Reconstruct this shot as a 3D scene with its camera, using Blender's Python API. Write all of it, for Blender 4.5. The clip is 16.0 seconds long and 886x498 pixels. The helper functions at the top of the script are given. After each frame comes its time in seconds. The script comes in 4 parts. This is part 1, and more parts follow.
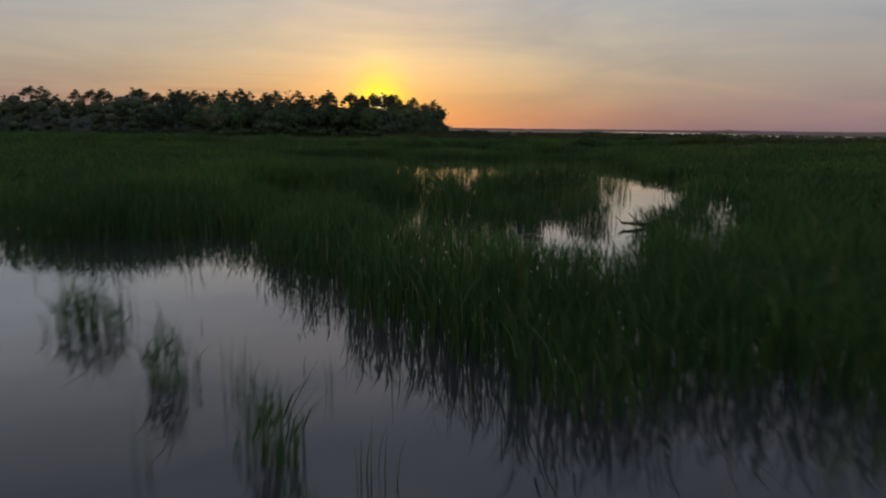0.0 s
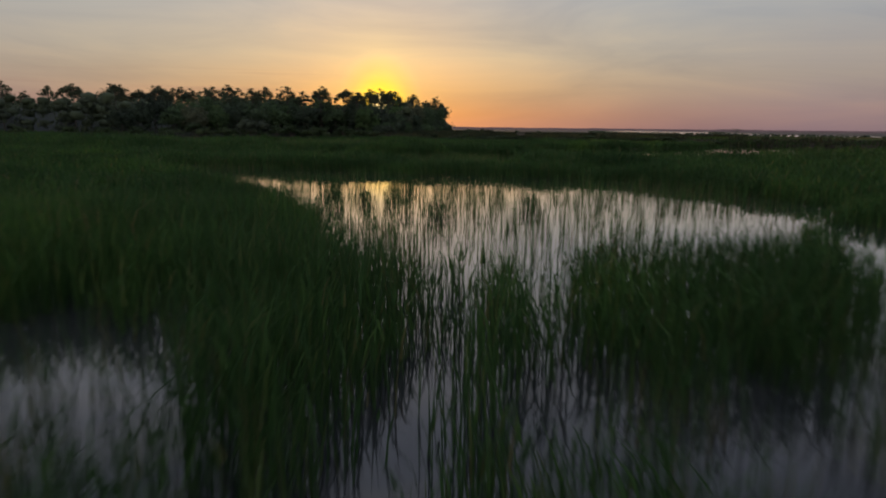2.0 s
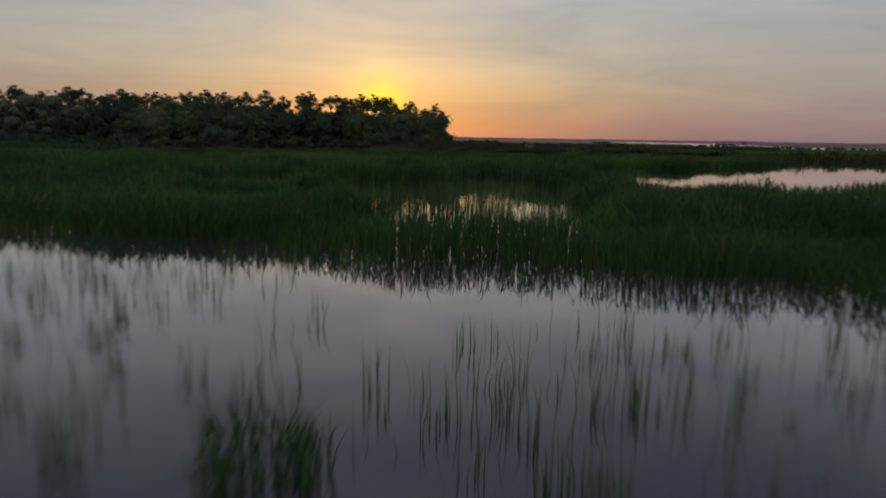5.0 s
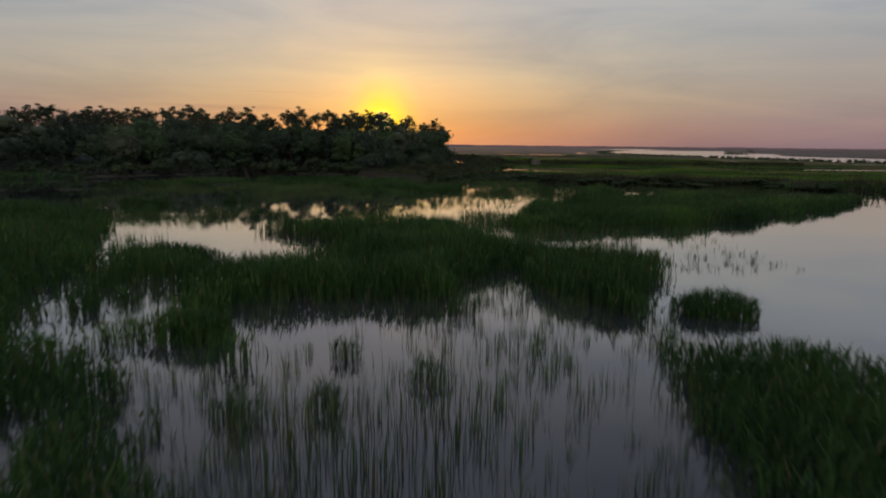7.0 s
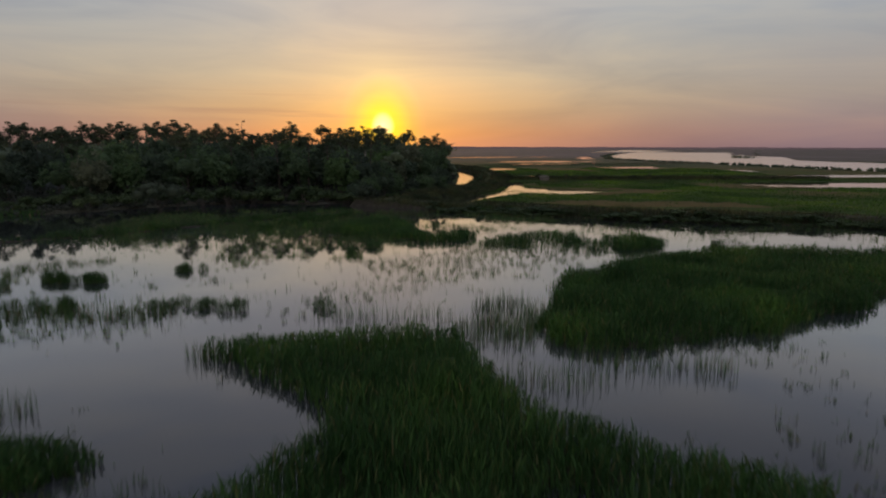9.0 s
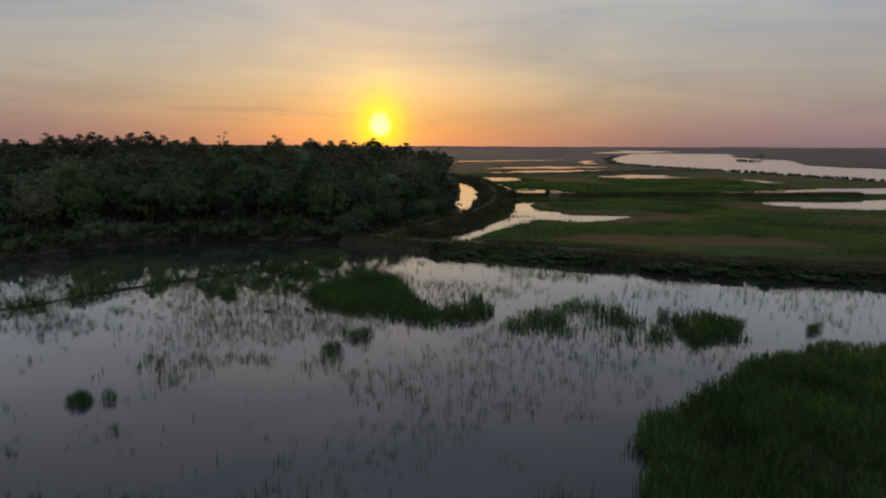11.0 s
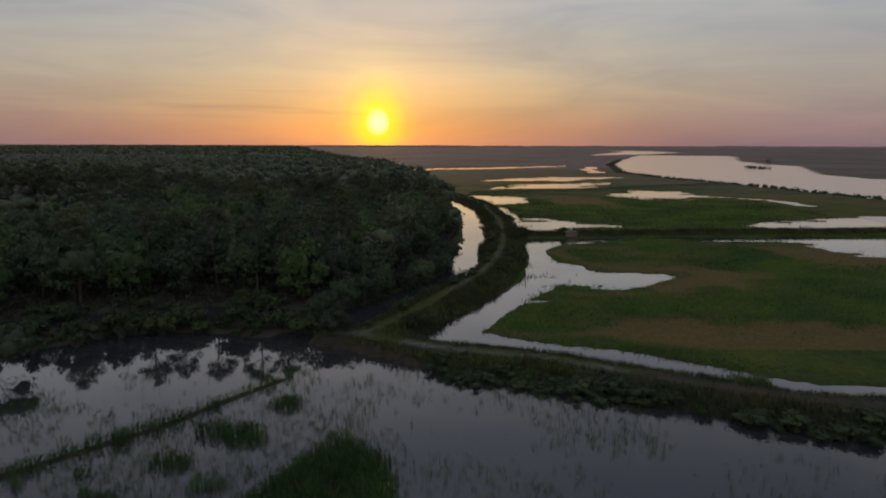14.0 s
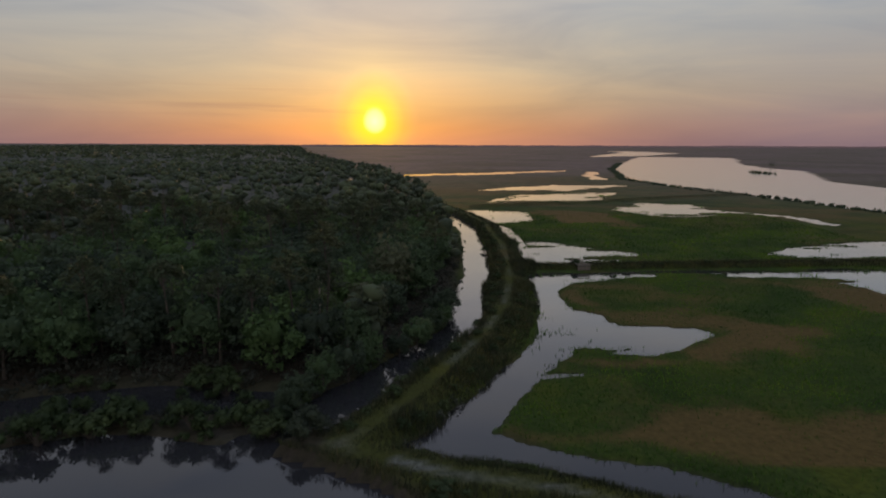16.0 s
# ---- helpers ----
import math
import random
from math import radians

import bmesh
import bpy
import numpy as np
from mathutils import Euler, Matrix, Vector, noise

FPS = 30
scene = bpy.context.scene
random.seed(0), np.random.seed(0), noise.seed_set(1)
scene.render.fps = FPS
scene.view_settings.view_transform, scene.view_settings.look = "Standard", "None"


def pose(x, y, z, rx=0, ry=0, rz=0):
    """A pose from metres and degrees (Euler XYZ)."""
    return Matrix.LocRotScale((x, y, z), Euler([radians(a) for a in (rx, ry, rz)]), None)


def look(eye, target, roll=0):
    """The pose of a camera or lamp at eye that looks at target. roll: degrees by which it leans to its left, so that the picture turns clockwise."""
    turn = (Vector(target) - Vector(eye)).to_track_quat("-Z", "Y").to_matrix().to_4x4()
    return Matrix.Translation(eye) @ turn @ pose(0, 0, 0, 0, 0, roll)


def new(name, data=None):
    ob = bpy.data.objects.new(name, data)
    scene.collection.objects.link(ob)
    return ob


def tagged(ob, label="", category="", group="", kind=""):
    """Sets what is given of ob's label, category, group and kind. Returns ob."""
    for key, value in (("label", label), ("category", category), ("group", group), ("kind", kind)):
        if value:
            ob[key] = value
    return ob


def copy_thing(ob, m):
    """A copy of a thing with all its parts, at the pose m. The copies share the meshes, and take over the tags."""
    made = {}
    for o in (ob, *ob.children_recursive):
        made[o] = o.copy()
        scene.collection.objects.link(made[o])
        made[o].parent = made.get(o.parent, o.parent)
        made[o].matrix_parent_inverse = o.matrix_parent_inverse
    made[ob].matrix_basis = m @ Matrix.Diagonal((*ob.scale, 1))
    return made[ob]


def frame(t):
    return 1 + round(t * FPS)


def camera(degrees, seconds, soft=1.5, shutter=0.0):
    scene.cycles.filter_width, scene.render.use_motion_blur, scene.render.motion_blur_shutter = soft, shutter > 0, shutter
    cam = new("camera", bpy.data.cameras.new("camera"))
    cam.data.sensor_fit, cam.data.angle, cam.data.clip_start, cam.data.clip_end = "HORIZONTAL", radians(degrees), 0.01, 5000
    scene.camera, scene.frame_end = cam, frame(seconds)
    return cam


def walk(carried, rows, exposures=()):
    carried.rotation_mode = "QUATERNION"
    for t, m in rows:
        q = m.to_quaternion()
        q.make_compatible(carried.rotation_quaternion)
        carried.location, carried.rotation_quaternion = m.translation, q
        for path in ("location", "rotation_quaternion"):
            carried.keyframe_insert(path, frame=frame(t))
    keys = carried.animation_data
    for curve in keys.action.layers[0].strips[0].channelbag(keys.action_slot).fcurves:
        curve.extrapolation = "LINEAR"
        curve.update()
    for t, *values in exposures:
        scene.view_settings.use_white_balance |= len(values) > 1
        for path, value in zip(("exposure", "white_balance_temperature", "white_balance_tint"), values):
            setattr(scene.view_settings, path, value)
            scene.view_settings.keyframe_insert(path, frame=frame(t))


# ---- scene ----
cam = camera(73.0, 16.0, soft=2.0, shutter=0.5)

PATH = [
    (0, (1.6, -7.202, 3.368), (1.544, -5.241, 2.975), 0.6),
    (1, (0.887, 2.946, 3.524), (0.832, 4.906, 3.13), 0.8),
    (2, (0.278, 13.259, 3.472), (0.219, 15.219, 3.076), 0.6),
    (3, (-0.418, 22.392, 3.423), (-0.473, 24.353, 3.033), 0.8),
    (4.2, (-1.078, 33.174, 3.405), (-1.131, 35.137, 3.029), 0.9),
    (6.3, (-0.632, 53.994, 5.511), (-0.698, 55.962, 5.165), 0.8),
    (7, (-1.048, 60.055, 7.387), (-1.112, 62.024, 7.046), 0.6),
    (7.6, (-1.409, 64.927, 9.008), (-1.476, 66.897, 8.667), 0.6),
    (8, (-1.669, 67.927, 9.956), (-1.734, 69.897, 9.619), 0.6),
    (9.2, (-2.196, 77.891, 13.124), (-2.265, 79.861, 12.787), 0.1),
    (11.3, (-4.226, 99.412, 18.641), (-4.285, 101.382, 18.3), 0.2),
    (12, (-4.564, 106.335, 20.81), (-4.623, 108.305, 20.468), 0.1),
    (13, (-5.231, 115.437, 24.069), (-5.286, 117.406, 23.725), 0.2),
    (14.5, (-5.918, 129.591, 29.385), (-5.969, 131.56, 29.036), 0.1),
    (16, (-6.671, 143.965, 34.128), (-6.714, 145.934, 33.776), 0.2),
]
walk(cam, [(t, look(eye, target, roll)) for t, eye, target, roll in PATH])

# ---- world and sun ----
SUN_DIR = Vector((-0.133, 0.99, 0.0315)).normalized()
world = bpy.data.worlds.new("sunset_sky")
scene.world = world
world.use_nodes = True
wn, wl = world.node_tree.nodes, world.node_tree.links
wn.clear()


def wmath(op, a, b=None, c=None, clamp=False):
    n = wn.new("ShaderNodeMath")
    n.operation, n.use_clamp = op, clamp
    for i, v in enumerate((a, b, c)):
        if v is None:
            continue
        if isinstance(v, (int, float)):
            n.inputs[i].default_value = v
        else:
            wl.new(v, n.inputs[i])
    return n.outputs[0]


def wramp(fac, stops, mode="LINEAR"):
    n = wn.new("ShaderNodeValToRGB")
    n.color_ramp.interpolation = mode
    el = n.color_ramp.elements
    while len(el) < len(stops):
        el.new(0.5)
    for e, (p, c) in zip(el, stops):
        e.position, e.color = p, (*c, 1)
    wl.new(fac, n.inputs[0])
    return n.outputs[0]


def wmix(fac, a, b, blend="MIX"):
    n = wn.new("ShaderNodeMix")
    n.data_type, n.blend_type, n.clamp_result = "RGBA", blend, False
    if isinstance(fac, (int, float)):
        n.inputs[0].default_value = fac
    else:
        wl.new(fac, n.inputs[0])
    for i, v in ((6, a), (7, b)):
        if isinstance(v, tuple):
            n.inputs[i].default_value = (*v, 1)
        else:
            wl.new(v, n.inputs[i])
    return n.outputs[2]


wco = wn.new("ShaderNodeTexCoord")
wsep = wn.new("ShaderNodeSeparateXYZ")
wl.new(wco.outputs["Generated"], wsep.inputs[0])
dx, dy, dz = wsep.outputs
up = wmath("MAXIMUM", dz, 0.0)
# the sunset side and the side turned away from it, by height above the horizon
toward = wramp(up, [(0.0, (0.40, 0.190, 0.125)), (0.022, (0.455, 0.222, 0.105)), (0.06, (0.515, 0.340, 0.165)), (0.11, (0.53, 0.445, 0.295)),
                    (0.19, (0.452, 0.440, 0.398)), (0.28, (0.435, 0.440, 0.465)), (0.5, (0.290, 0.315, 0.380)), (1.0, (0.42, 0.475, 0.60))])
away = wramp(up, [(0.0, (0.215, 0.153, 0.178)), (0.03, (0.265, 0.192, 0.205)), (0.08, (0.345, 0.287, 0.255)), (0.16, (0.325, 0.328, 0.342)),
                  (0.24, (0.335, 0.370, 0.425)), (0.3, (0.345, 0.357, 0.395)), (0.42, (0.195, 0.208, 0.255)), (0.55, (0.168, 0.188, 0.244)), (1.0, (0.42, 0.475, 0.60))])
sx = wmath("SUBTRACT", dx, SUN_DIR.x)
sz = wmath("SUBTRACT", dz, SUN_DIR.z)
ahead = wmath("GREATER_THAN", dy, 0.0)
sidew = wmath("ABSOLUTE", sx)
far_side = wmath("MAXIMUM", wmath("MULTIPLY", sidew, 1.6, clamp=True), wmath("SUBTRACT", 1.0, ahead))
sky = wmix(far_side, toward, away)
# the unseen sky opposite the sunset, made lighter and pink to brighten growth facing south
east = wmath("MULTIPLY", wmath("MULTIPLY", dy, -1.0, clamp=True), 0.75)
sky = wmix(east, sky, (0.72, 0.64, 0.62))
# the sun's aureole, taller than wide in the low haze
above = wmath("MULTIPLY", wmath("MAXIMUM", sz, 0.0), 0.78)
below = wmath("MULTIPLY", wmath("MINIMUM", sz, 0.0), 1.0)
szz = wmath("ADD", above, below)
r2 = wmath("ADD", wmath("MULTIPLY", sx, sx), wmath("MULTIPLY", szz, szz))
rad = wmath("SQRT", r2)
rad = wmath("ADD", rad, wmath("MULTIPLY", wmath("SUBTRACT", 1.0, ahead), 2.0))
aureole = wramp(wmath("MULTIPLY", rad, 2.5, clamp=True), [
    (0.0, (1.0, 0.92, 0.60)), (0.032, (1.0, 0.88, 0.34)), (0.048, (0.60, 0.47, 0.012)), (0.075, (0.48, 0.36, 0.004)), (0.12, (0.28, 0.165, 0.002)), (0.18, (0.165, 0.080, 0.001)), (0.30, (0.105, 0.042, 0.001)),
    (0.5, (0.045, 0.018, 0.0)), (1.0, (0.0, 0.0, 0.0))])
# a faint pillar of light over the sun
pillar_w = wmath("MULTIPLY", wmath("ABSOLUTE", sx), 26.0)
pillar = wmath("MULTIPLY", wmath("POWER", 2.718, wmath("MULTIPLY", wmath("MULTIPLY", pillar_w, pillar_w), -1.0)), wramp(up, [(0.03, (1, 1, 1)), (0.08, (0.55, 0.55, 0.55)), (0.15, (0, 0, 0))]))
pillar = wmath("MULTIPLY", pillar, ahead)
sky = wmix(wmath("MULTIPLY", pillar, 0.16), sky, (1.0, 0.72, 0.05), "ADD")
halo = wramp(wmath("MULTIPLY", rad, 2.5, clamp=True), [(0.0, (0.9, 0.9, 0.9)), (0.06, (0.75, 0.75, 0.75)), (0.10, (0.35, 0.35, 0.35)), (0.16, (0, 0, 0))])
sky = wmix(halo, sky, (0.52, 0.33, 0.012))
sky = wmix(1.6, sky, aureole, "ADD")
# thin streaked cloud veils
wmap = wn.new("ShaderNodeMapping")
wmap.inputs["Scale"].default_value = (1.8, 1.8, 10.0)
wmap.inputs["Rotation"].default_value = (0.0, 0.07, 0.0)
wl.new(wco.outputs["Generated"], wmap.inputs[0])
wnoise = wn.new("ShaderNodeTexNoise")
wnoise.inputs["Scale"].default_value = 1.6
wnoise.inputs["Detail"].default_value = 5.0
wnoise.inputs["Roughness"].default_value = 0.55
wnoise.inputs["Distortion"].default_value = 0.6
wl.new(wmap.outputs[0], wnoise.inputs["Vector"])
veil = wramp(wnoise.outputs["Fac"], [(0.32, (0.84, 0.87, 0.93)), (0.5, (1.0, 1.0, 1.0)), (0.68, (1.15, 1.10, 1.02))])
sky = wmix(1.0, sky, veil, "MULTIPLY")
# low dark cloud bars near the horizon
wmap2 = wn.new("ShaderNodeMapping")
wmap2.inputs["Scale"].default_value = (3.0, 3.0, 90.0)
wl.new(wco.outputs["Generated"], wmap2.inputs[0])
wnoise2 = wn.new("ShaderNodeTexNoise")
wnoise2.inputs["Scale"].default_value = 1.4
wnoise2.inputs["Detail"].default_value = 6.0
wl.new(wmap2.outputs[0], wnoise2.inputs["Vector"])
band = wramp(up, [(0.036, (0, 0, 0)), (0.047, (1, 1, 1)), (0.055, (0.9, 0.9, 0.9)), (0.062, (0.1, 0.1, 0.1)), (0.074, (0.1, 0.1, 0.1)), (0.080, (0.6, 0.6, 0.6)), (0.090, (0, 0, 0))])
band = wmath("MULTIPLY", band, wmath("MULTIPLY", wmath("SUBTRACT", -0.08, dx), 5.0, clamp=True))
bars = wmath("MULTIPLY", wramp(wnoise2.outputs["Fac"], [(0.44, (0, 0, 0)), (0.60, (1, 1, 1))]), band)
sky = wmix(wmath("MULTIPLY", bars, 0.4), sky, (0.25, 0.15, 0.14))
nishita = wn.new("ShaderNodeTexSky")
nishita.sky_type = "NISHITA"
nishita.sun_disc = False
nishita.sun_elevation = radians(1.8)
nishita.sun_rotation = math.atan2(SUN_DIR.x, SUN_DIR.y)
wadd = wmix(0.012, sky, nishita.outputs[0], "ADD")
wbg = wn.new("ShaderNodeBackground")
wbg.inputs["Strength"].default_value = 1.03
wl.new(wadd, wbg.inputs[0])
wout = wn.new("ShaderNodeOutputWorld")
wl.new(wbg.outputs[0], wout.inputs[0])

sun_data = bpy.data.lights.new("sun", "SUN")
sun_data.energy, sun_data.angle, sun_data.color = 0.9, radians(1.5), (1.0, 0.55, 0.22)
sun = new("sun", sun_data)
sun.matrix_world = look(SUN_DIR * 100, (0, 0, 0))


# ---- materials ----
def material(name):
    m = bpy.data.materials.new(name)
    m.use_nodes = True
    nt = m.node_tree
    return m, nt.nodes, nt.links, nt.nodes["Principled BSDF"]


def mat_noise(n, l, scale, detail=4.0, rough=0.55, stretch=None):
    co = n.new("ShaderNodeTexCoord")
    t = n.new("ShaderNodeTexNoise")
    t.inputs["Scale"].default_value, t.inputs["Detail"].default_value, t.inputs["Roughness"].default_value = scale, detail, rough
    if stretch:
        mp = n.new("ShaderNodeMapping")
        mp.inputs["Scale"].default_value = stretch
        l.new(co.outputs["Object"], mp.inputs[0])
        l.new(mp.outputs[0], t.inputs["Vector"])
    else:
        l.new(co.outputs["Object"], t.inputs["Vector"])
    return t.outputs["Fac"]


def mat_ramp(n, l, fac, stops):
    r = n.new("ShaderNodeValToRGB")
    el = r.color_ramp.elements
    while len(el) < len(stops):
        el.new(0.5)
    for e, (p, c) in zip(el, stops):
        e.position, e.color = p, (*c, 1)
    l.new(fac, r.inputs[0])
    return r.outputs[0]


def mat_mix(n, l, fac, a, b, blend="MIX"):
    x = n.new("ShaderNodeMix")
    x.data_type, x.blend_type = "RGBA", blend
    if isinstance(fac, (int, float)):
        x.inputs[0].default_value = fac
    else:
        l.new(fac, x.inputs[0])
    for i, v in ((6, a), (7, b)):
        if isinstance(v, tuple):
            x.inputs[i].default_value = (*v, 1)
        else:
            l.new(v, x.inputs[i])
    return x.outputs[2]


def mat_bump(n, l, bsdf, height, strength, dist):
    b = n.new("ShaderNodeBump")
    b.inputs["Strength"].default_value, b.inputs["Distance"].default_value = strength, dist
    l.new(height, b.inputs["Height"])
    l.new(b.outputs[0], bsdf.inputs["Normal"])


def leafy(name, stops, patch_stops, translucency=0.35, rough=0.6, random_from="island", patch_scale=0.12):
    """Blades or leaves: colour varies from piece to piece and in wide patches, and light comes through them."""
    m, n, l, b = material(name)
    if random_from == "island":
        r = n.new("ShaderNodeNewGeometry").outputs["Random Per Island"]
    else:
        r = n.new("ShaderNodeObjectInfo").outputs["Random"]
    c = mat_ramp(n, l, r, stops)
    p = mat_ramp(n, l, mat_noise(n, l, patch_scale, 5.0), patch_stops)
    c = mat_mix(n, l, 1.0, c, p, "MULTIPLY")
    l.new(c, b.inputs["Base Color"])
    b.inputs["Roughness"].default_value = rough
    b.inputs["Specular IOR Level"].default_value = 0.12
    t = n.new("ShaderNodeBsdfTranslucent")
    l.new(c, t.inputs[0])
    mx = n.new("ShaderNodeMixShader")
    mx.inputs[0].default_value = translucency
    l.new(b.outputs[0], mx.inputs[1])
    l.new(t.outputs[0], mx.inputs[2])
    l.new(mx.outputs[0], n["Material Output"].inputs[0])
    return m


reed_mat = leafy("reed_blades", [(0.0, (0.040, 0.090, 0.032)), (0.55, (0.058, 0.132, 0.041)), (0.86, (0.086, 0.166, 0.045)), (0.95, (0.13, 0.145, 0.055)), (1.0, (0.16, 0.14, 0.07))],
                 [(0.3, (0.46, 0.52, 0.52)), (0.52, (0.76, 0.78, 0.76)), (0.72, (1.25, 1.2, 0.78))], 0.42)
sparse_mat = leafy("rush_blades", [(0.0, (0.042, 0.096, 0.030)), (0.6, (0.065, 0.135, 0.040)), (0.9, (0.13, 0.12, 0.06)), (1.0, (0.18, 0.15, 0.09))],
                   [(0.35, (0.7, 0.7, 0.7)), (0.65, (1.2, 1.2, 1.0))], 0.25)
dike_mat = leafy("dike_weeds", [(0.0, (0.036, 0.046, 0.027)), (0.6, (0.050, 0.066, 0.034)), (0.9, (0.082, 0.078, 0.045)), (1.0, (0.12, 0.105, 0.065))],
                 [(0.35, (0.6, 0.65, 0.65)), (0.5, (1.0, 1.0, 1.0)), (0.65, (1.35, 1.25, 0.95))], 0.3, patch_scale=0.25)
marsh_mat = leafy("marsh_grass_blades", [(0.0, (0.030, 0.080, 0.014)), (0.6, (0.052, 0.124, 0.020)), (1.0, (0.092, 0.140, 0.028))],
                  [(0.36, (0.45, 0.6, 0.6)), (0.5, (1.0, 1.0, 1.0)), (0.6, (1.75, 1.5, 0.9))], 0.3, patch_scale=0.05)
leaf_mat = leafy("broad_leaves", [(0.0, (0.046, 0.066, 0.048)), (0.3, (0.066, 0.096, 0.062)), (0.65, (0.078, 0.128, 0.060)), (0.85, (0.088, 0.150, 0.052)), (1.0, (0.120, 0.136, 0.086))],
                 [(0.3, (0.85, 0.87, 0.9)), (0.5, (1.0, 1.0, 1.0)), (0.7, (1.14, 1.12, 0.97))], 0.42, random_from="object", patch_scale=0.4)
pine_mat = leafy("pine_needles", [(0.0, (0.040, 0.055, 0.036)), (0.6, (0.056, 0.075, 0.044)), (1.0, (0.075, 0.088, 0.05))],
                 [(0.3, (0.7, 0.7, 0.75)), (0.7, (1.2, 1.2, 1.0))], 0.2, random_from="object", patch_scale=0.6)
far_leaf_mat = leafy("far_canopy_leaves", [(0.0, (0.052, 0.068, 0.048)), (0.5, (0.066, 0.090, 0.054)), (1.0, (0.084, 0.108, 0.062))],
                     [(0.3, (0.65, 0.68, 0.75)), (0.5, (1.0, 1.0, 1.0)), (0.7, (1.3, 1.25, 1.0))], 0.2, patch_scale=0.03)
# low growth, its leaf colour darkened for the shade under the trees
shade_mat = leafy("shaded_undergrowth_leaves", [(0.0, (0.034, 0.040, 0.036)), (0.6, (0.042, 0.050, 0.042)), (1.0, (0.052, 0.060, 0.046))],
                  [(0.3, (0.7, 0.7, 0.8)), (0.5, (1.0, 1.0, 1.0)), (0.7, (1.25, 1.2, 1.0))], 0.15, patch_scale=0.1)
willow_mat = leafy("willow_leaves", [(0.0, (0.044, 0.060, 0.042)), (1.0, (0.058, 0.076, 0.050))], [(0.3, (0.8, 0.8, 0.85)), (0.7, (1.2, 1.2, 1.1))], 0.3, random_from="object", patch_scale=0.6)
shrub_mat = leafy("shrub_leaves", [(0.0, (0.032, 0.054, 0.026)), (0.6, (0.045, 0.072, 0.032)), (1.0, (0.060, 0.086, 0.040))],
                  [(0.3, (0.7, 0.7, 0.75)), (0.7, (1.25, 1.2, 1.05))], 0.25, random_from="object", patch_scale=0.5)


def bark(name, a, b_, scale):
    m, n, l, b = material(name)
    f = mat_noise(n, l, scale, 6.0, 0.65, (1.0, 1.0, 0.18))
    l.new(mat_ramp(n, l, f, [(0.3, a), (0.7, b_)]), b.inputs["Base Color"])
    b.inputs["Roughness"].default_value = 0.9
    mat_bump(n, l, b, f, 0.6, 0.05)
    return m


bark_mat = bark("grey_brown_bark", (0.035, 0.030, 0.025), (0.10, 0.085, 0.07), 5.0)
snag_mat = bark("bleached_dead_wood", (0.22, 0.20, 0.17), (0.42, 0.39, 0.34), 4.0)

# ground: zones of cover lie in the sheet's colour attribute (dry sedge, trodden sand, leaf litter), painted far haze in
# its alpha
ground_mat, gn, gl, gb = material("marsh_ground")
g_att = gn.new("ShaderNodeVertexColor")
g_att.layer_name = "cover"
g_sep = gn.new("ShaderNodeSeparateColor")
gl.new(g_att.outputs[0], g_sep.inputs[0])
g_fine = mat_noise(gn, gl, 1.3, 8.0, 0.65)
g_wide = mat_noise(gn, gl, 0.07, 6.0, 0.6)
g_green = mat_ramp(gn, gl, g_fine, [(0.3, (0.020, 0.036, 0.008)), (0.7, (0.048, 0.076, 0.016))])
g_green = mat_mix(gn, gl, 1.0, g_green, mat_ramp(gn, gl, g_wide, [(0.34, (0.6, 0.7, 0.7)), (0.5, (1, 1, 1)), (0.64, (1.5, 1.2, 0.85))]), "MULTIPLY")
g_dry = mat_ramp(gn, gl, g_fine, [(0.3, (0.062, 0.046, 0.017)), (0.7, (0.118, 0.085, 0.032))])
g_sand = mat_ramp(gn, gl, g_fine, [(0.35, (0.075, 0.082, 0.088)), (0.65, (0.20, 0.21, 0.22))])
g_mud = mat_ramp(gn, gl, g_fine, [(0.3, (0.022, 0.020, 0.016)), (0.7, (0.055, 0.047, 0.036))])
g_col = mat_mix(gn, gl, g_sep.outputs[0], g_green, g_dry)
# mauve-brown tone of distance haze, mixed into the far ground's colour
g_haze = mat_ramp(gn, gl, g_wide, [(0.3, (0.100, 0.082, 0.082)), (0.7, (0.165, 0.132, 0.130))])
g_col = mat_mix(gn, gl, g_att.outputs[1], g_col, g_haze)
g_col = mat_mix(gn, gl, g_sep.outputs[1], g_col, g_sand)
g_col = mat_mix(gn, gl, g_sep.outputs[2], g_col, g_mud)
gl.new(g_col, gb.inputs["Base Color"])
gb.inputs["Roughness"].default_value = 0.95
gb.inputs["Specular IOR Level"].default_value = 0.1
mat_bump(gn, gl, gb, g_fine, 0.8, 0.25)

water_mat, n_, l_, b_ = material("still_marsh_water")
b_.inputs["Base Color"].default_value = (0.024, 0.025, 0.030, 1)
b_.inputs["Roughness"].default_value = 0.035
b_.inputs["IOR"].default_value = 1.333
b_.inputs["Coat Weight"].default_value = 1.0
b_.inputs["Coat Roughness"].default_value = 0.03
b_.inputs["Coat IOR"].default_value = 1.40
w_a = mat_noise(n_, l_, 1.1, 3.0, 0.5)
w_b = mat_noise(n_, l_, 0.10, 2.0, 0.5)
w_m = n_.new("ShaderNodeMath")
w_m.operation = "MULTIPLY"
l_.new(w_a, w_m.inputs[0])
l_.new(w_b, w_m.inputs[1])
mat_bump(n_, l_, b_, w_m.outputs[0], 0.08, 0.10)

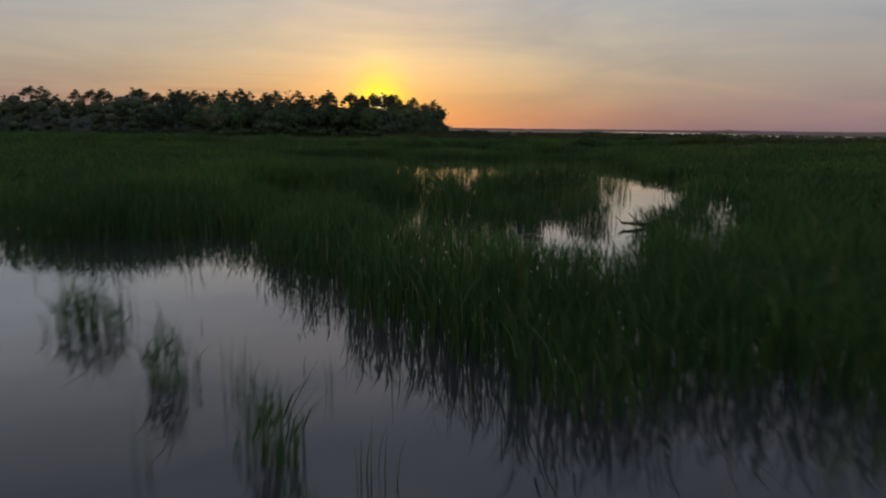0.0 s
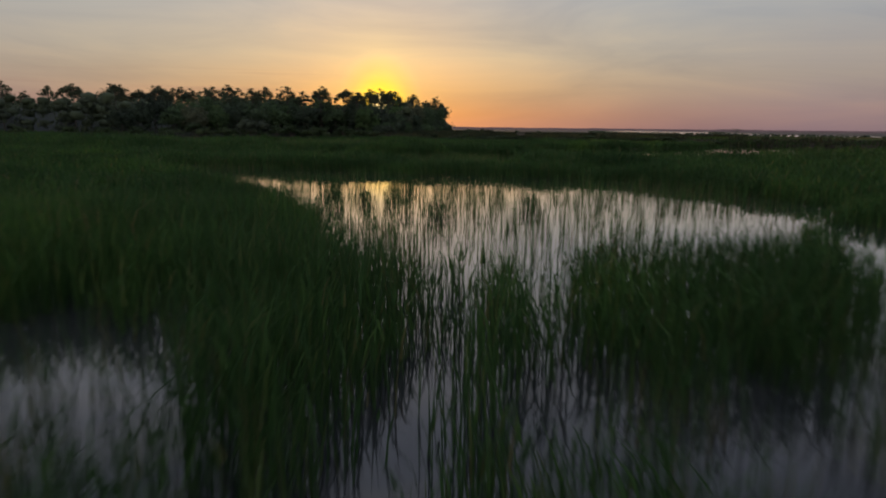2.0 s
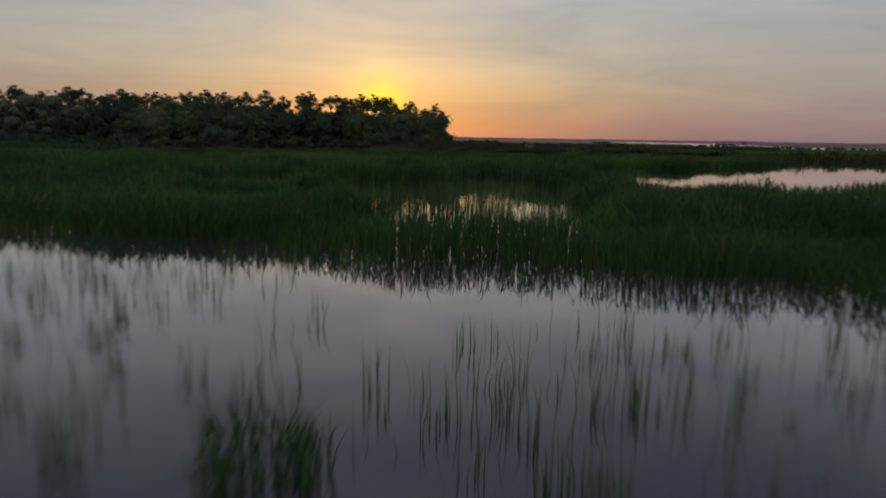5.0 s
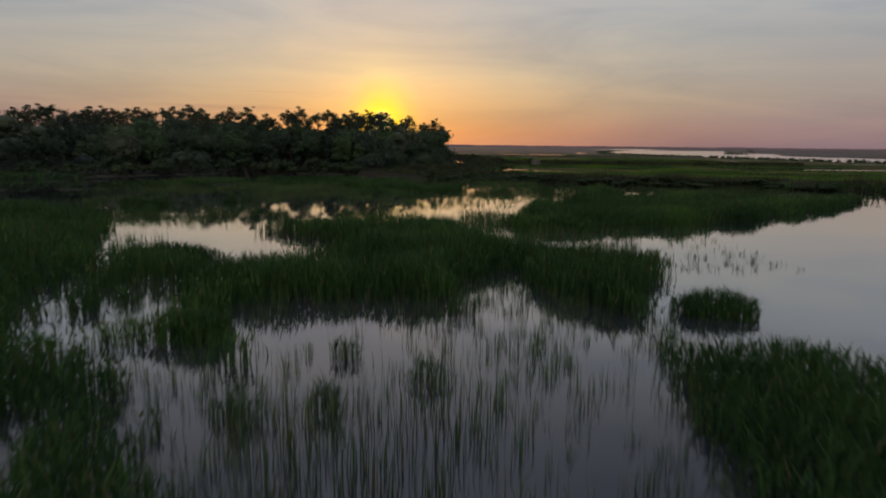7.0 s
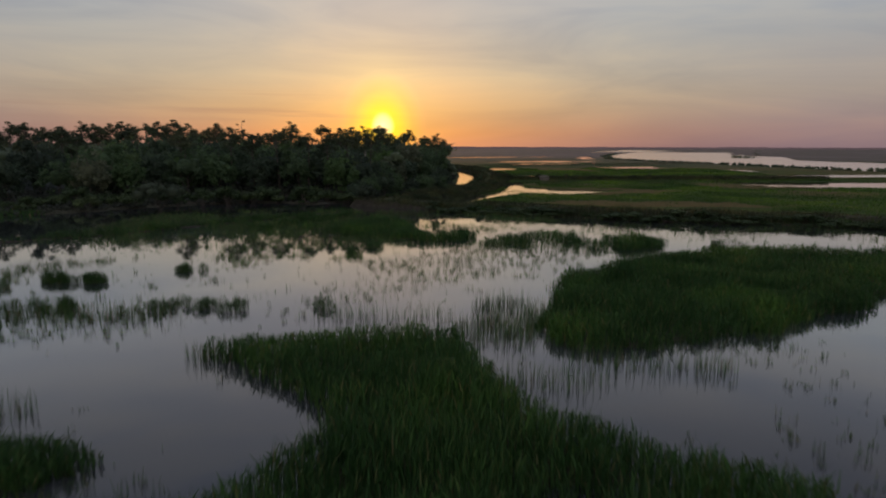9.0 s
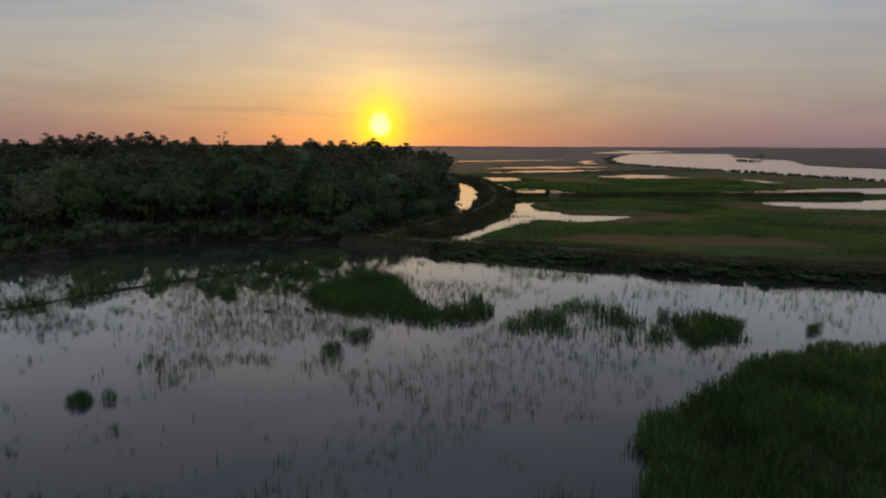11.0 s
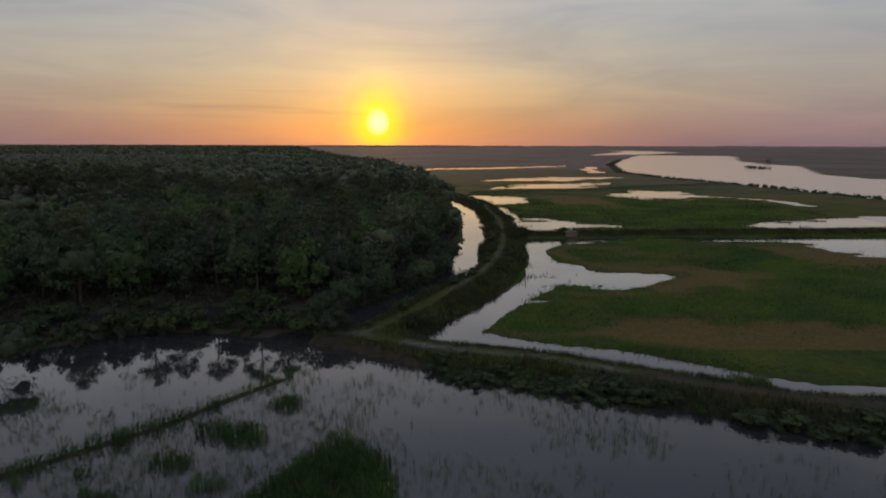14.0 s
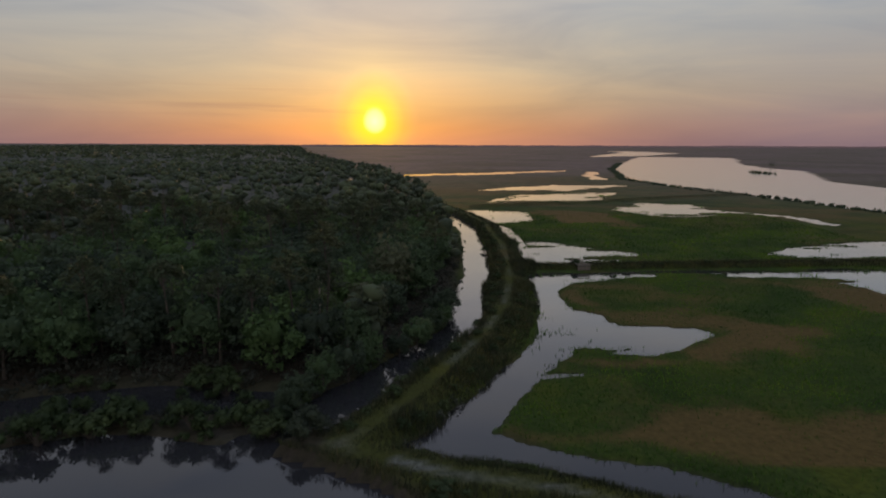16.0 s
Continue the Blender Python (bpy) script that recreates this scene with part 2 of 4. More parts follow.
backdrop_mat, n_, l_, b_ = material("hazy_distant_woods")
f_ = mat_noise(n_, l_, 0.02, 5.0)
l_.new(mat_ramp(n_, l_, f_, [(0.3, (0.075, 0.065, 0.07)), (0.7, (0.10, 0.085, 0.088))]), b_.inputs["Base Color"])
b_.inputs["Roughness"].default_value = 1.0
# weak mauve emission stands in for the lit haze before the woods
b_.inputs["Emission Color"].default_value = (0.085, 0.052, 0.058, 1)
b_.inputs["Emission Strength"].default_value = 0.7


# ---- plan of the marsh ----
RNG = np.random.default_rng(11)


def lattice(ix, iy, seed):
    h = (ix.astype(np.int64) * 374761393 + iy.astype(np.int64) * 668265263 + seed * 982451653) & 0x7FFFFFFF
    h = ((h ^ (h >> 13)) * 1274126177) & 0x7FFFFFFF
    h = (h ^ (h >> 16)) & 0xFFFF
    return h / 65535.0


def vnoise(x, y, size, seed=0, octaves=3):
    """Smooth noise from -1 to 1 over the plan, with the given grain in metres."""
    total, amp, norm = 0.0, 1.0, 0.0
    for o in range(octaves):
        u, v = x / size, y / size
        iu, iv = np.floor(u), np.floor(v)
        fu, fv = u - iu, v - iv
        fu, fv = fu * fu * (3 - 2 * fu), fv * fv * (3 - 2 * fv)
        s = seed + o * 17
        a, b = lattice(iu, iv, s), lattice(iu + 1, iv, s)
        c, d = lattice(iu, iv + 1, s), lattice(iu + 1, iv + 1, s)
        total = total + amp * ((a * (1 - fu) + b * fu) * (1 - fv) + (c * (1 - fu) + d * fu) * fv)
        norm += amp
        amp, size = amp * 0.5, size * 0.47
    return total / norm * 2 - 1


def inside(poly, x, y):
    """Signed distance to a closed outline, positive inside."""
    pts = np.array(poly, float)
    best = np.full(x.shape, 1e18)
    odd = np.zeros(x.shape, bool)
    for (x0, y0), (x1, y1) in zip(pts, np.roll(pts, -1, axis=0)):
        ex, ey = x1 - x0, y1 - y0
        k = np.clip(((x - x0) * ex + (y - y0) * ey) / (ex * ex + ey * ey + 1e-9), 0, 1)
        best = np.minimum(best, (x - x0 - k * ex) ** 2 + (y - y0 - k * ey) ** 2)
        if y0 != y1:
            odd ^= ((y0 > y) != (y1 > y)) & (x < x0 + (y - y0) * ex / ey)
    d = np.sqrt(best)
    return np.where(odd, d, -d)


def along(line, x, y):
    """Distance to a line on the plan."""
    best = np.full(x.shape, 1e18)
    for (x0, y0), (x1, y1) in zip(line, line[1:]):
        ex, ey = x1 - x0, y1 - y0
        k = np.clip(((x - x0) * ex + (y - y0) * ey) / (ex * ex + ey * ey), 0, 1)
        best = np.minimum(best, (x - x0 - k * ex) ** 2 + (y - y0 - k * ey) ** 2)
    return np.sqrt(best)


def disc(cx, cy, r, x, y, squash=1.0):
    return r - np.hypot(x - cx, (y - cy) / squash)


# open water among the near reeds
pond_start = [(-24, 11), (-17, 11.5), (-12, 10), (-9, 9.6), (-6, 10.6), (-4, 8.6), (-1.7, 5.4), (0.4, 2.7), (1.2, 0.9), (2.1, -0.2), (4.2, -0.3), (6.6, -0.7), (9, -0.4), (9, -14), (-24, -14)]
pond_second = [(-0.5, 15), (0.5, 14.5), (2, 15), (3, 13.5), (3.4, 19.8), (7.2, 22.4), (9.2, 26), (13.4, 37), (17, 34), (13, 25), (11.5, 19), (8, 13.5), (6.2, 9), (5.5, 5.5), (3, 7.5), (1.2, 7.5), (-0.3, 10)]
pool_left = [(-8.3, 22.6), (-6.6, 23.4), (-4.9, 22.5), (-3.3, 17.8), (-2.7, 15), (-3.6, 14.6), (-5.3, 17.6)]
pool_middle = [(-1.6, 17.3), (-0.5, 16.8), (0.3, 15), (0.1, 12.6), (-0.8, 13.0), (-1.4, 15.4)]
pool_bank = [(7.4, 7.2), (9.0, 8.4), (11.0, 13.6), (10.2, 14.4), (8.2, 11.4)]
slot = [(-0.4, 13), (0.1, 13), (0.15, 24), (-0.3, 31), (-0.7, 31), (-0.35, 22)]
pond_third = [(-21, 57), (-13, 48), (-8.2, 41.5), (-5.2, 35.8), (-3.4, 31), (-2.4, 27.5), (-1.4, 25.6), (-0.6, 24.2), (0.2, 24), (1, 27), (2, 23.5), (3, 28), (5, 26.5), (9, 29), (17, 41), (16, 45), (14, 49), (11, 54),
              (8, 53), (7, 56), (2, 57.5), (-4, 58), (-8, 61), (-18, 63), (-25, 64)]
pond_fourth = [(-22.5, 91.5), (-17, 90), (-14, 88), (-11, 87.5), (-6, 88), (-2, 88), (0.5, 95), (1.5, 95), (3, 89), (7, 85), (5.8, 80), (5.2, 73), (5, 68), (4.2, 66), (3.6, 64),
               (-4, 64), (-4.2, 65.5), (-3, 67), (-5, 69), (-9, 73.5), (-12.5, 79), (-17.5, 82), (-21, 86)]
pond_right = [(-0.5, 107), (-0.5, 117), (6, 117), (15, 119), (28, 126), (43, 136), (62, 150), (95, 136), (62, 96), (24, 81), (13, 79), (10, 80.5), (6.4, 80), (7.4, 85),
              (8, 88), (9, 90.5), (8, 91.5), (10.8, 93.5), (11.3, 95.8), (9, 97.7), (7, 98), (4, 101), (1, 103)]
pond_wide = [(-35, 115), (-26.5, 101), (-23, 94.8), (-19, 94.5), (-15, 92.5), (-11.5, 93.2), (-8, 100.5), (-8.5, 103), (-12, 105.5), (-18, 110.5), (-16, 113), (-3, 115.5), (0, 104), (8, 104), (60, 140), (160, 138),
             (160, 152), (65, 172), (41, 178.5), (30, 180.5), (18, 185), (12, 188), (1, 191), (-7, 194), (-14, 199), (-22, 204), (-30, 207), (-38, 208), (-47, 208), (-56, 206), (-64, 200),
             (-72, 192), (-80, 182), (-90, 170), (-100, 152), (-70, 128), (-44, 122)]
swamp_pool = [(-84, 203), (-72, 209), (-58, 214.5), (-46, 214), (-36, 215), (-28, 215.5), (-27, 220), (-37, 222), (-50, 222), (-62, 220), (-76, 213)]
near_pool = [(0, 85), (-0.6, 89), (1.6, 95.5), (2.8, 95.5), (2.6, 90), (5, 86)]
pool_right = [(9.6, 13), (12, 15.5), (15, 20), (14.6, 23), (12.6, 20), (10.4, 15.8)]
small_pools = [[(1.6, 20.2), (3.4, 20.4), (4.0, 18.8), (2.4, 17.6), (1.2, 18.2)], [(6.0, 19.8), (7.6, 20.6), (6.6, 17.4), (5.4, 17.4)], [(-16, 76), (-12, 74), (-10.6, 70.2), (-14.8, 71.2)]]
NEAR_WATER = [*small_pools, pool_middle, pool_bank, pool_right, pond_start, pond_second, pool_left, slot, pond_third, pond_fourth, pond_right, near_pool]

# reed islands in the wide pond
island_east = [(3, 113.5), (8, 111.5), (15, 114.5), (20, 117), (30, 123), (43, 134), (58, 148), (44, 148.5), (31, 148.5), (20.5, 146.5), (16, 141), (10, 135.5), (6.4, 130.5), (5, 124), (3, 118)]
island_west = [(-18, 112), (-14, 110.5), (-11, 112.5), (-5, 114), (-4, 110.5), (-8, 107), (-11, 106.5), (-13.5, 107.5), (-16, 110)]
island_mound = [(-23, 165), (-22, 171), (-17, 178), (-12, 174), (-8, 162), (-5.5, 154.5), (-8, 155), (-15, 158.5), (-20, 161)]
island_bar = [(-1, 154), (4, 160), (9, 162), (16, 160), (25, 156), (16, 150.5), (12, 150), (5, 151)]
island_bar_end = [(17, 155), (22, 158.5), (25, 157), (22.5, 151), (17, 149)]
berm = [(-64, 151), (-52, 159.5), (-46.5, 167), (-40, 174), (-35, 179), (-31, 185), (-26, 192)]

# water beyond the dike
canal_south = [(-12, 206), (-2, 209.5), (2, 207.5), (9, 204.5), (18, 200), (29, 194.5), (46, 190.5), (75, 184), (160, 166), (160, 162), (75, 181), (47, 186), (30, 188.5), (17, 195.5), (10, 199), (2, 203), (-5, 203.5)]
canal_west = [(-12, 206), (-4, 219), (1, 230), (9, 249), (12, 278), (11, 298.5), (36, 301.5), (86, 306), (110, 308.5), (84, 298), (36, 295), (22, 289), (17, 280), (17, 265), (26, 257.5),
              (33, 258), (40, 248.5), (35, 243), (27, 238), (14, 241), (7, 230), (3, 222), (-2, 209)]
pond_dam = [(82, 299.5), (86, 298), (90, 288), (94, 275), (112, 269), (140, 267), (190, 273), (190, 315), (111, 307)]
canal_north = [(12, 310), (45, 315.5), (50, 328), (30, 343), (18, 352), (14, 385), (10, 399), (29, 406), (28, 440), (6, 449), (-9, 440), (1, 425), (9, 388), (13, 345)]
pond_centre = [(74, 452), (84, 433), (98, 419), (130, 440), (125, 484), (90, 492)]
pond_east = [(91, 330), (104, 322), (125, 325), (260, 340), (230, 378), (146, 358), (113, 347)]
flat_a = [(11, 490), (79, 504), (105, 562), (37, 552)]
flat_b = [(11, 577), (71, 574), (133, 632), (58, 630)]
far_channel = [(-60, 752), (40, 800), (128, 870), (128, 895), (30, 830), (-60, 782)]
far_bend = [(120, 711), (134, 711), (138, 770), (164, 853), (150, 860), (126, 775)]
river = [(196, 931), (154, 714), (166, 615), (196, 511), (207, 444), (240, 340), (460, 330), (340, 560), (326, 690), (415, 877), (445, 1116), (635, 1557), (437, 1631), (265, 1145)]
lagoon = [(309, 1610), (500, 1760), (712, 2127), (700, 2500), (584, 2579), (560, 2200), (400, 1850)]
creek = [(112, 468), (150, 432), (158, 402), (152, 398), (146, 428), (106, 462)]
FAR_WATER = [canal_south, canal_west, pond_dam, canal_north, pond_centre, pond_east, flat_a, flat_b, far_channel, far_bend, river, lagoon, creek]
ditch = [(-12, 430), (-3, 388), (-0.5, 330), (-1, 300), (-4, 270), (-5, 250), (-10, 239), (-17, 227), (-24, 213), (-31, 203)]

CREEKS = [([(4, 228), (8, 228.3), (12, 229)], 0.45)]

# raised ground
dike_west = [(-14, 450), (-2, 420), (5, 388), (8, 340), (8, 310), (6, 282), (3, 262), (-2, 243), (-8, 228), (-14, 214), (-19, 205)]
dike_front = [(-27, 207), (-19, 204), (-6, 199), (5, 196.5), (15, 191.5), (30, 185), (50, 181), (110, 167), (200, 150)]
dam = [(9, 304), (60, 309), (122, 315), (300, 335)]
dike_inner = [(4, 462), (70, 488), (110, 512), (190, 548)]
forest = [(-1500, 60), (-300, 130), (-160, 168), (-100, 198), (-78, 217), (-58, 226), (-42, 226), (-32, 225), (-25, 229), (-17, 241), (-11, 258), (-8, 300), (-8, 340), (-11, 390), (-18, 430),
          (-32, 520), (-62, 650), (-90, 760), (-190, 1000), (-330, 1450), (-720, 2900), (-1100, 4000), (-4000, 4000), (-4000, 60)]
dry_south = [(0, 210), (28, 219), (54, 213), (66, 200), (40, 194), (14, 206)]
dry_mid = [(18, 281), (19, 264), (27, 260), (45, 258), (58, 250), (52, 238), (34, 233), (14, 231), (12, 236), (28, 236), (36, 243), (42, 249), (34, 259), (24, 262), (21, 282)]
dry_far = [(74, 291), (112, 284), (112, 262), (84, 262), (72, 276)]
dry_north = [(40, 400), (70, 395), (66, 440), (34, 448)]
DRY = [dry_south, dry_mid, dry_far, dry_north]

TUFTS = [(-13, 150, 1.2), (-16, 146, 1.1), (-30, 135, 1.6), (31, 154, 1.0), (-33, 120.5, 1.6), (-40, 129, 2.4), (-21, 121, 1.4), (-13, 121.5, 0.8), (-24, 121.5, 1.5),
         (10.5, 86.8, 1.75), (-19.8, 97.0, 2.6), (-33, 167, 1.8),
         (-0.7, 37.2, 0.34), (-0.1, 36.9, 0.22), (-4.6, 2.2, 0.5), (-2.2, 0.1, 0.3), (-0.3, -1.6, 0.3), (6.4, 15.2, 0.8), (4, 12.2, 0.3), (-7, 46, 0.6), (-3, 47, 0.7), (-3, 41.4, 0.4), (-4.2, 41, 0.35), (-5.4, 39.8, 0.45), (-2, 38, 0.3), (3.2, 39, 0.35),
         (-2, 78, 0.6), (-5, 80, 0.5), (-11, 82, 1.1), (-7, 75, 0.7), (-4.8, 76, 0.5), (-1, 86, 0.6)]


REED_CLUMPS = [(-30.9, 171.9, 1.8), (-29.7, 178.8, 2.0), (-26.0, 178.0, 2.4), (-26.2, 169.0, 1.3), (-34.2, 166.6, 0.6), (-31.7, 165.2, 1.0), (-24.6, 184.8, 2.0), (-23.8, 171.1, 1.0), (-30.3, 166.8, 0.3), (-37.5, 170.6, 1.0), (-42.0, 169.1, 0.9),
               (-4, 158.5, 3.0), (3.7, 15.9, 1.25), (3.0, 14.2, 0.9), (4.7, 17.6, 0.9), (7.2, 15.9, 0.8), (-4.9, 17.6, 0.35), (-3.6, 16.6, 0.3), (7.5, 74.5, 2.0), (-32, 109, 1.5), (-12, 85.5, 1.5), (9.2, 13.0, 1.0), (8.3, 10.8, 0.8), (1.2, 25.2, 0.8), (2.6, 26.6, 0.7), (-0.6, 19.4, 0.6),
               (-11.8, 82.2, 1.9), (-18, 86, 1.5), (-9, 79.8, 0.9), (-2.2, 163.0, 1.2), (2.4, 155.0, 1.0), (4.0, 157.2, 1.4), (6.6, 158.6, 0.8)]


def shaken(x, y, amount, size, seed):
    return x + amount * vnoise(x, y, size, seed), y + amount * vnoise(x, y, size, seed + 5)


def water_depth(x, y):
    """How far a place lies inside open water; negative on land."""
    xs, ys = shaken(x, y, 0.9, 3.5, 3)
    d = np.full(x.shape, -1e9)
    for p in NEAR_WATER:
        d = np.maximum(d, inside(p, xs, ys))
    xs, ys = shaken(x, y, 1.4, 9.0, 21)
    d = np.maximum(d, np.maximum(inside(pond_wide, xs, ys), inside(swamp_pool, xs, ys)))
    scale = np.clip((y - 150) / 260, 0.5, 3.0)
    xs, ys = x + (2.2 * scale + 0.5) * vnoise(x, y, 14.0, 31, 4) + 0.9 * scale * vnoise(x, y * 2.0, 4.0, 33, 2), y + (3.0 * scale + 0.6) * vnoise(x, y, 14.0, 36, 4) + 2.2 * scale * vnoise(x * 0.5, y * 1.6, 5.0, 38, 2)
    far = np.full(x.shape, -1e9)
    for p in FAR_WATER:
        far = np.maximum(far, inside(p, xs, ys))
    # shoals and grass spits break up the shallow ponds
    shoal = np.clip(vnoise(x * 0.30 + 0.08 * y, y * 1.5, 8.0, 39, 4) * 60 - np.where(y > 380, 6, 11), 0, 30) * np.clip((13 - far) / 6, 0, 1) * ((y > 236) & (y < 660) & (x > 17) & (x < 150))
    d = np.maximum(d, far - shoal)
    d = np.where(np.hypot((x - 343) / 9, (y - 850) / 26) < 1, -5.0, d)
    for line, half in CREEKS:
        d = np.maximum(d, half - along(line, x + 0.8 * vnoise(x, y, 3.0, 47, 2), y + 0.8 * vnoise(x, y, 3.0, 48, 2)))
    d = np.maximum(d, 3.4 - along(ditch, xs, y))
    return d


def reed_cover(x, y):
    """Signed distance into the reed beds of the near marsh."""
    xs, ys = shaken(x, y, 0.9, 3.5, 3)
    d = np.full(x.shape, -1e9)
    for p in NEAR_WATER:
        d = np.maximum(d, inside(p, xs, ys))
    xw, yw = shaken(x, y, 1.4, 9.0, 21)
    d = np.maximum(d, inside(pond_wide, xw, yw))
    bed = -d
    xs, ys = shaken(x, y, 1.3, 4.0, 44)
    for p in (island_east, island_west, island_mound, island_bar_end):
        bed = np.maximum(bed, inside(p, xs, ys))
    bed = np.maximum(bed, np.minimum(inside(island_bar, xs, ys), -0.08 + 0.95 * vnoise(x, y, 2.2, 71)))
    lush = -0.05 + 1.6 * vnoise(x, y, 3.2, 73) - 0.06 * (x + 8) - 0.25 * np.clip((x + 9) / 3, 0, 1)
    bed = np.maximum(bed, np.minimum(np.minimum(inside(pond_fourth, xs, ys), lush - 0.4 - np.clip((x + 9) / 2, 0, 1)), 0.25))
    for cx, cy, r in REED_CLUMPS:
        bed = np.maximum(bed, disc(cx, cy, r, xs, ys, 0.75))
    bed = np.maximum(bed, 0.75 + 1.3 * vnoise(x, y, 3.0, 74) - along(berm, x, y))
    return bed


def dike_height(x, y):
    h = 1.5 * np.clip(1.6 - along(dike_west, x, y) / 3.2, 0, 1)
    h = np.maximum(h, 1.3 * np.clip(1.7 - along(dike_front, x, y) / 2.9, 0, 1))
    h = np.maximum(h, 1.1 * np.clip(1.7 - along(dam, x, y) / 1.9, 0, 1))
    h = np.maximum(h, 1.1 * np.clip(1.7 - along(dike_inner, x, y) / 3.0, 0, 1))
    return h


def ground_z(x, y):
    d = water_depth(x, y)
    soft = np.clip(0.5 - d / 1.6, 0, 1)
    land = 0.22 + 0.10 * vnoise(x, y, 6.0, 9)
    land = np.where(y < 184, -0.16 + 0.24 * np.clip((-d - 0.8) / 1.4, 0, 1) + 0.05 * vnoise(x, y, 3.0, 9), land)
    land = np.where(y < 85, -0.14 + 0.22 * np.clip((np.abs(x) - 17 + 7 * vnoise(x, y, 7.0, 13)) / 7, 0, 1), land)
    z = -0.55 + soft * (land + 0.55)
    dh = dike_height(x, y)
    z = np.maximum(z, np.where((d < 0.6) & (dh > 0.02), dh + 0.05 * vnoise(x, y, 2.0, 12), -1))
    f = inside(forest, x, y)
    z = z + np.clip((f + 4) / 14, 0, 1) * 0.7
    berm_z = 0.28 - 0.5 * along(berm, x, y)
    z = np.maximum(z, berm_z)
    isle = np.full(x.shape, -1.0)
    for p in (island_east, island_mound):
        isle = np.maximum(isle, np.clip(inside(p, x, y) - 1.0, -1, 0.6) * 0.2)
    return np.maximum(z, isle)


def axis(stops):
    out = [stops[0][0]]
    for (a, step_a), (b, step_b) in zip(stops, stops[1:]):
        p = a
        while p < b - 0.6 * step_b:
            k = (p - a) / (b - a)
            p += step_a * (1 - k) + step_b * k
            out.append(min(p, b))
        out[-1] = b
    return np.array(out)


def mesh_from(name, verts, faces_flat, counts, mat, smooth=False):
    """A mesh from flat numpy arrays: corners, the corners of each face, and how many each has."""
    me = bpy.data.meshes.new(name)
    me.vertices.add(len(verts))
    me.vertices.foreach_set("co", np.asarray(verts, np.float32).ravel())
    me.loops.add(len(faces_flat))
    me.loops.foreach_set("vertex_index", np.asarray(faces_flat, np.int32))
    starts = np.concatenate(([0], np.cumsum(counts)[:-1]))
    me.polygons.add(len(counts))
    me.polygons.foreach_set("loop_start", starts.astype(np.int32))
    if smooth:
        me.polygons.foreach_set("use_smooth", np.ones(len(counts), bool))
    me.update(calc_edges=True)
    me.materials.append(mat)
    return me


def marsh_dry(x, y):
    """Where the flat marsh lies brown instead of green."""
    d = np.clip(-0.05 + 1.5 * vnoise(x * 0.6, y + 0.15 * x, 20.0, 54) + 0.5 * vnoise(x * 0.7, y, 4.0, 56), 0, 0.8)
    for p in DRY:
        d = np.maximum(d, np.clip(inside(p, *shaken(x, y, 5.0, 12.0, 51)) / 4 + 0.45 + 1.0 * vnoise(x, y, 5.0, 58, 4), 0, 0.98))
    return d


# ---- ground and water ----
gx = axis([(-4900, 400), (-700, 60), (-110, 5), (-45, 1.3), (60, 1.2), (150, 3), (700, 30), (4900, 400)])
gy = axis([(-300, 60), (-14, 1.5), (110, 1.3), (205, 0.95), (310, 1.0), (500, 3), (1000, 12), (2600, 60), (4900, 300)])
GX, GY = np.meshgrid(gx, gy)
GZ = ground_z(GX, GY)
nx, ny = len(gx), len(gy)
idx = np.arange(nx * ny).reshape(ny, nx)
quads = np.stack([idx[:-1, :-1], idx[:-1, 1:], idx[1:, 1:], idx[1:, :-1]], -1).reshape(-1, 4)
gme = mesh_from("ground", np.stack([GX, GY, GZ], -1).reshape(-1, 3), quads.ravel(), np.full(len(quads), 4), ground_mat, True)
dry = np.zeros(GX.shape)
dry = np.maximum(dry, np.clip(vnoise(GX, GY, 70.0, 53) * 1.6 - 0.1, 0, 0.7) * (GY > 320))
path_d = np.minimum(along(dike_west, GX, GY), along(dike_front, GX, GY) + 0.3)
sand = np.clip(1.1 - path_d / 1.1, 0, 1) * np.clip(0.0 + 1.2 * vnoise(GX, GY, 5.0, 57), 0, 0.35)
gravel = np.clip(1.4 - along(dike_front, GX, GY) / 0.75, 0, 1) * np.clip(0.5 + 1.3 * vnoise(GX, GY, 7.0, 59, 2), 0, 0.9) * (GX > -14)
spit = np.clip(1.3 - np.hypot((GX + 37) / 5.0, (GY - 210.5 + 0.45 * (GX + 37)) / 1.6), 0, 0.8)
sand = np.maximum(sand, np.maximum(gravel, spit))
dry = np.maximum(dry, 0.3 * np.clip(dike_height(GX, GY), 0, 1))
mud = np.clip(water_depth(GX, GY) / 1.2 + 0.75, 0, 1)
mud = np.where((GY < 192) | ((GX < -21) & (GY < 240)), np.maximum(mud, 0.85), mud)
dry = np.maximum(dry, np.where(GY > 204, marsh_dry(GX, GY), 0))
mud = np.maximum(mud, np.clip(inside(forest, GX, GY) / 4 + 1, 0, 1))
# painted haze thickens with distance, broken up by noise
haze_mask = np.clip((np.hypot(GX, GY) - 430) / 500, 0, 1) * np.clip(0.85 + 0.5 * vnoise(GX, GY, 80.0, 80), 0, 1)
cover = np.stack([dry, sand, mud, haze_mask], -1).reshape(-1, 4)
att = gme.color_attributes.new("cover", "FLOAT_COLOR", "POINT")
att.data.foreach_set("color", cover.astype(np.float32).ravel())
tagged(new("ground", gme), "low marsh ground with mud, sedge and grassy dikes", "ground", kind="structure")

wv = [(-4900, -300, 0), (4900, -300, 0), (4900, 4900, 0), (-4900, 4900, 0)]
wme = mesh_from("water", wv, np.arange(4), [4], water_mat)
tagged(new("water", wme), "still dark marsh water mirroring the sunset sky", "water", kind="structure")


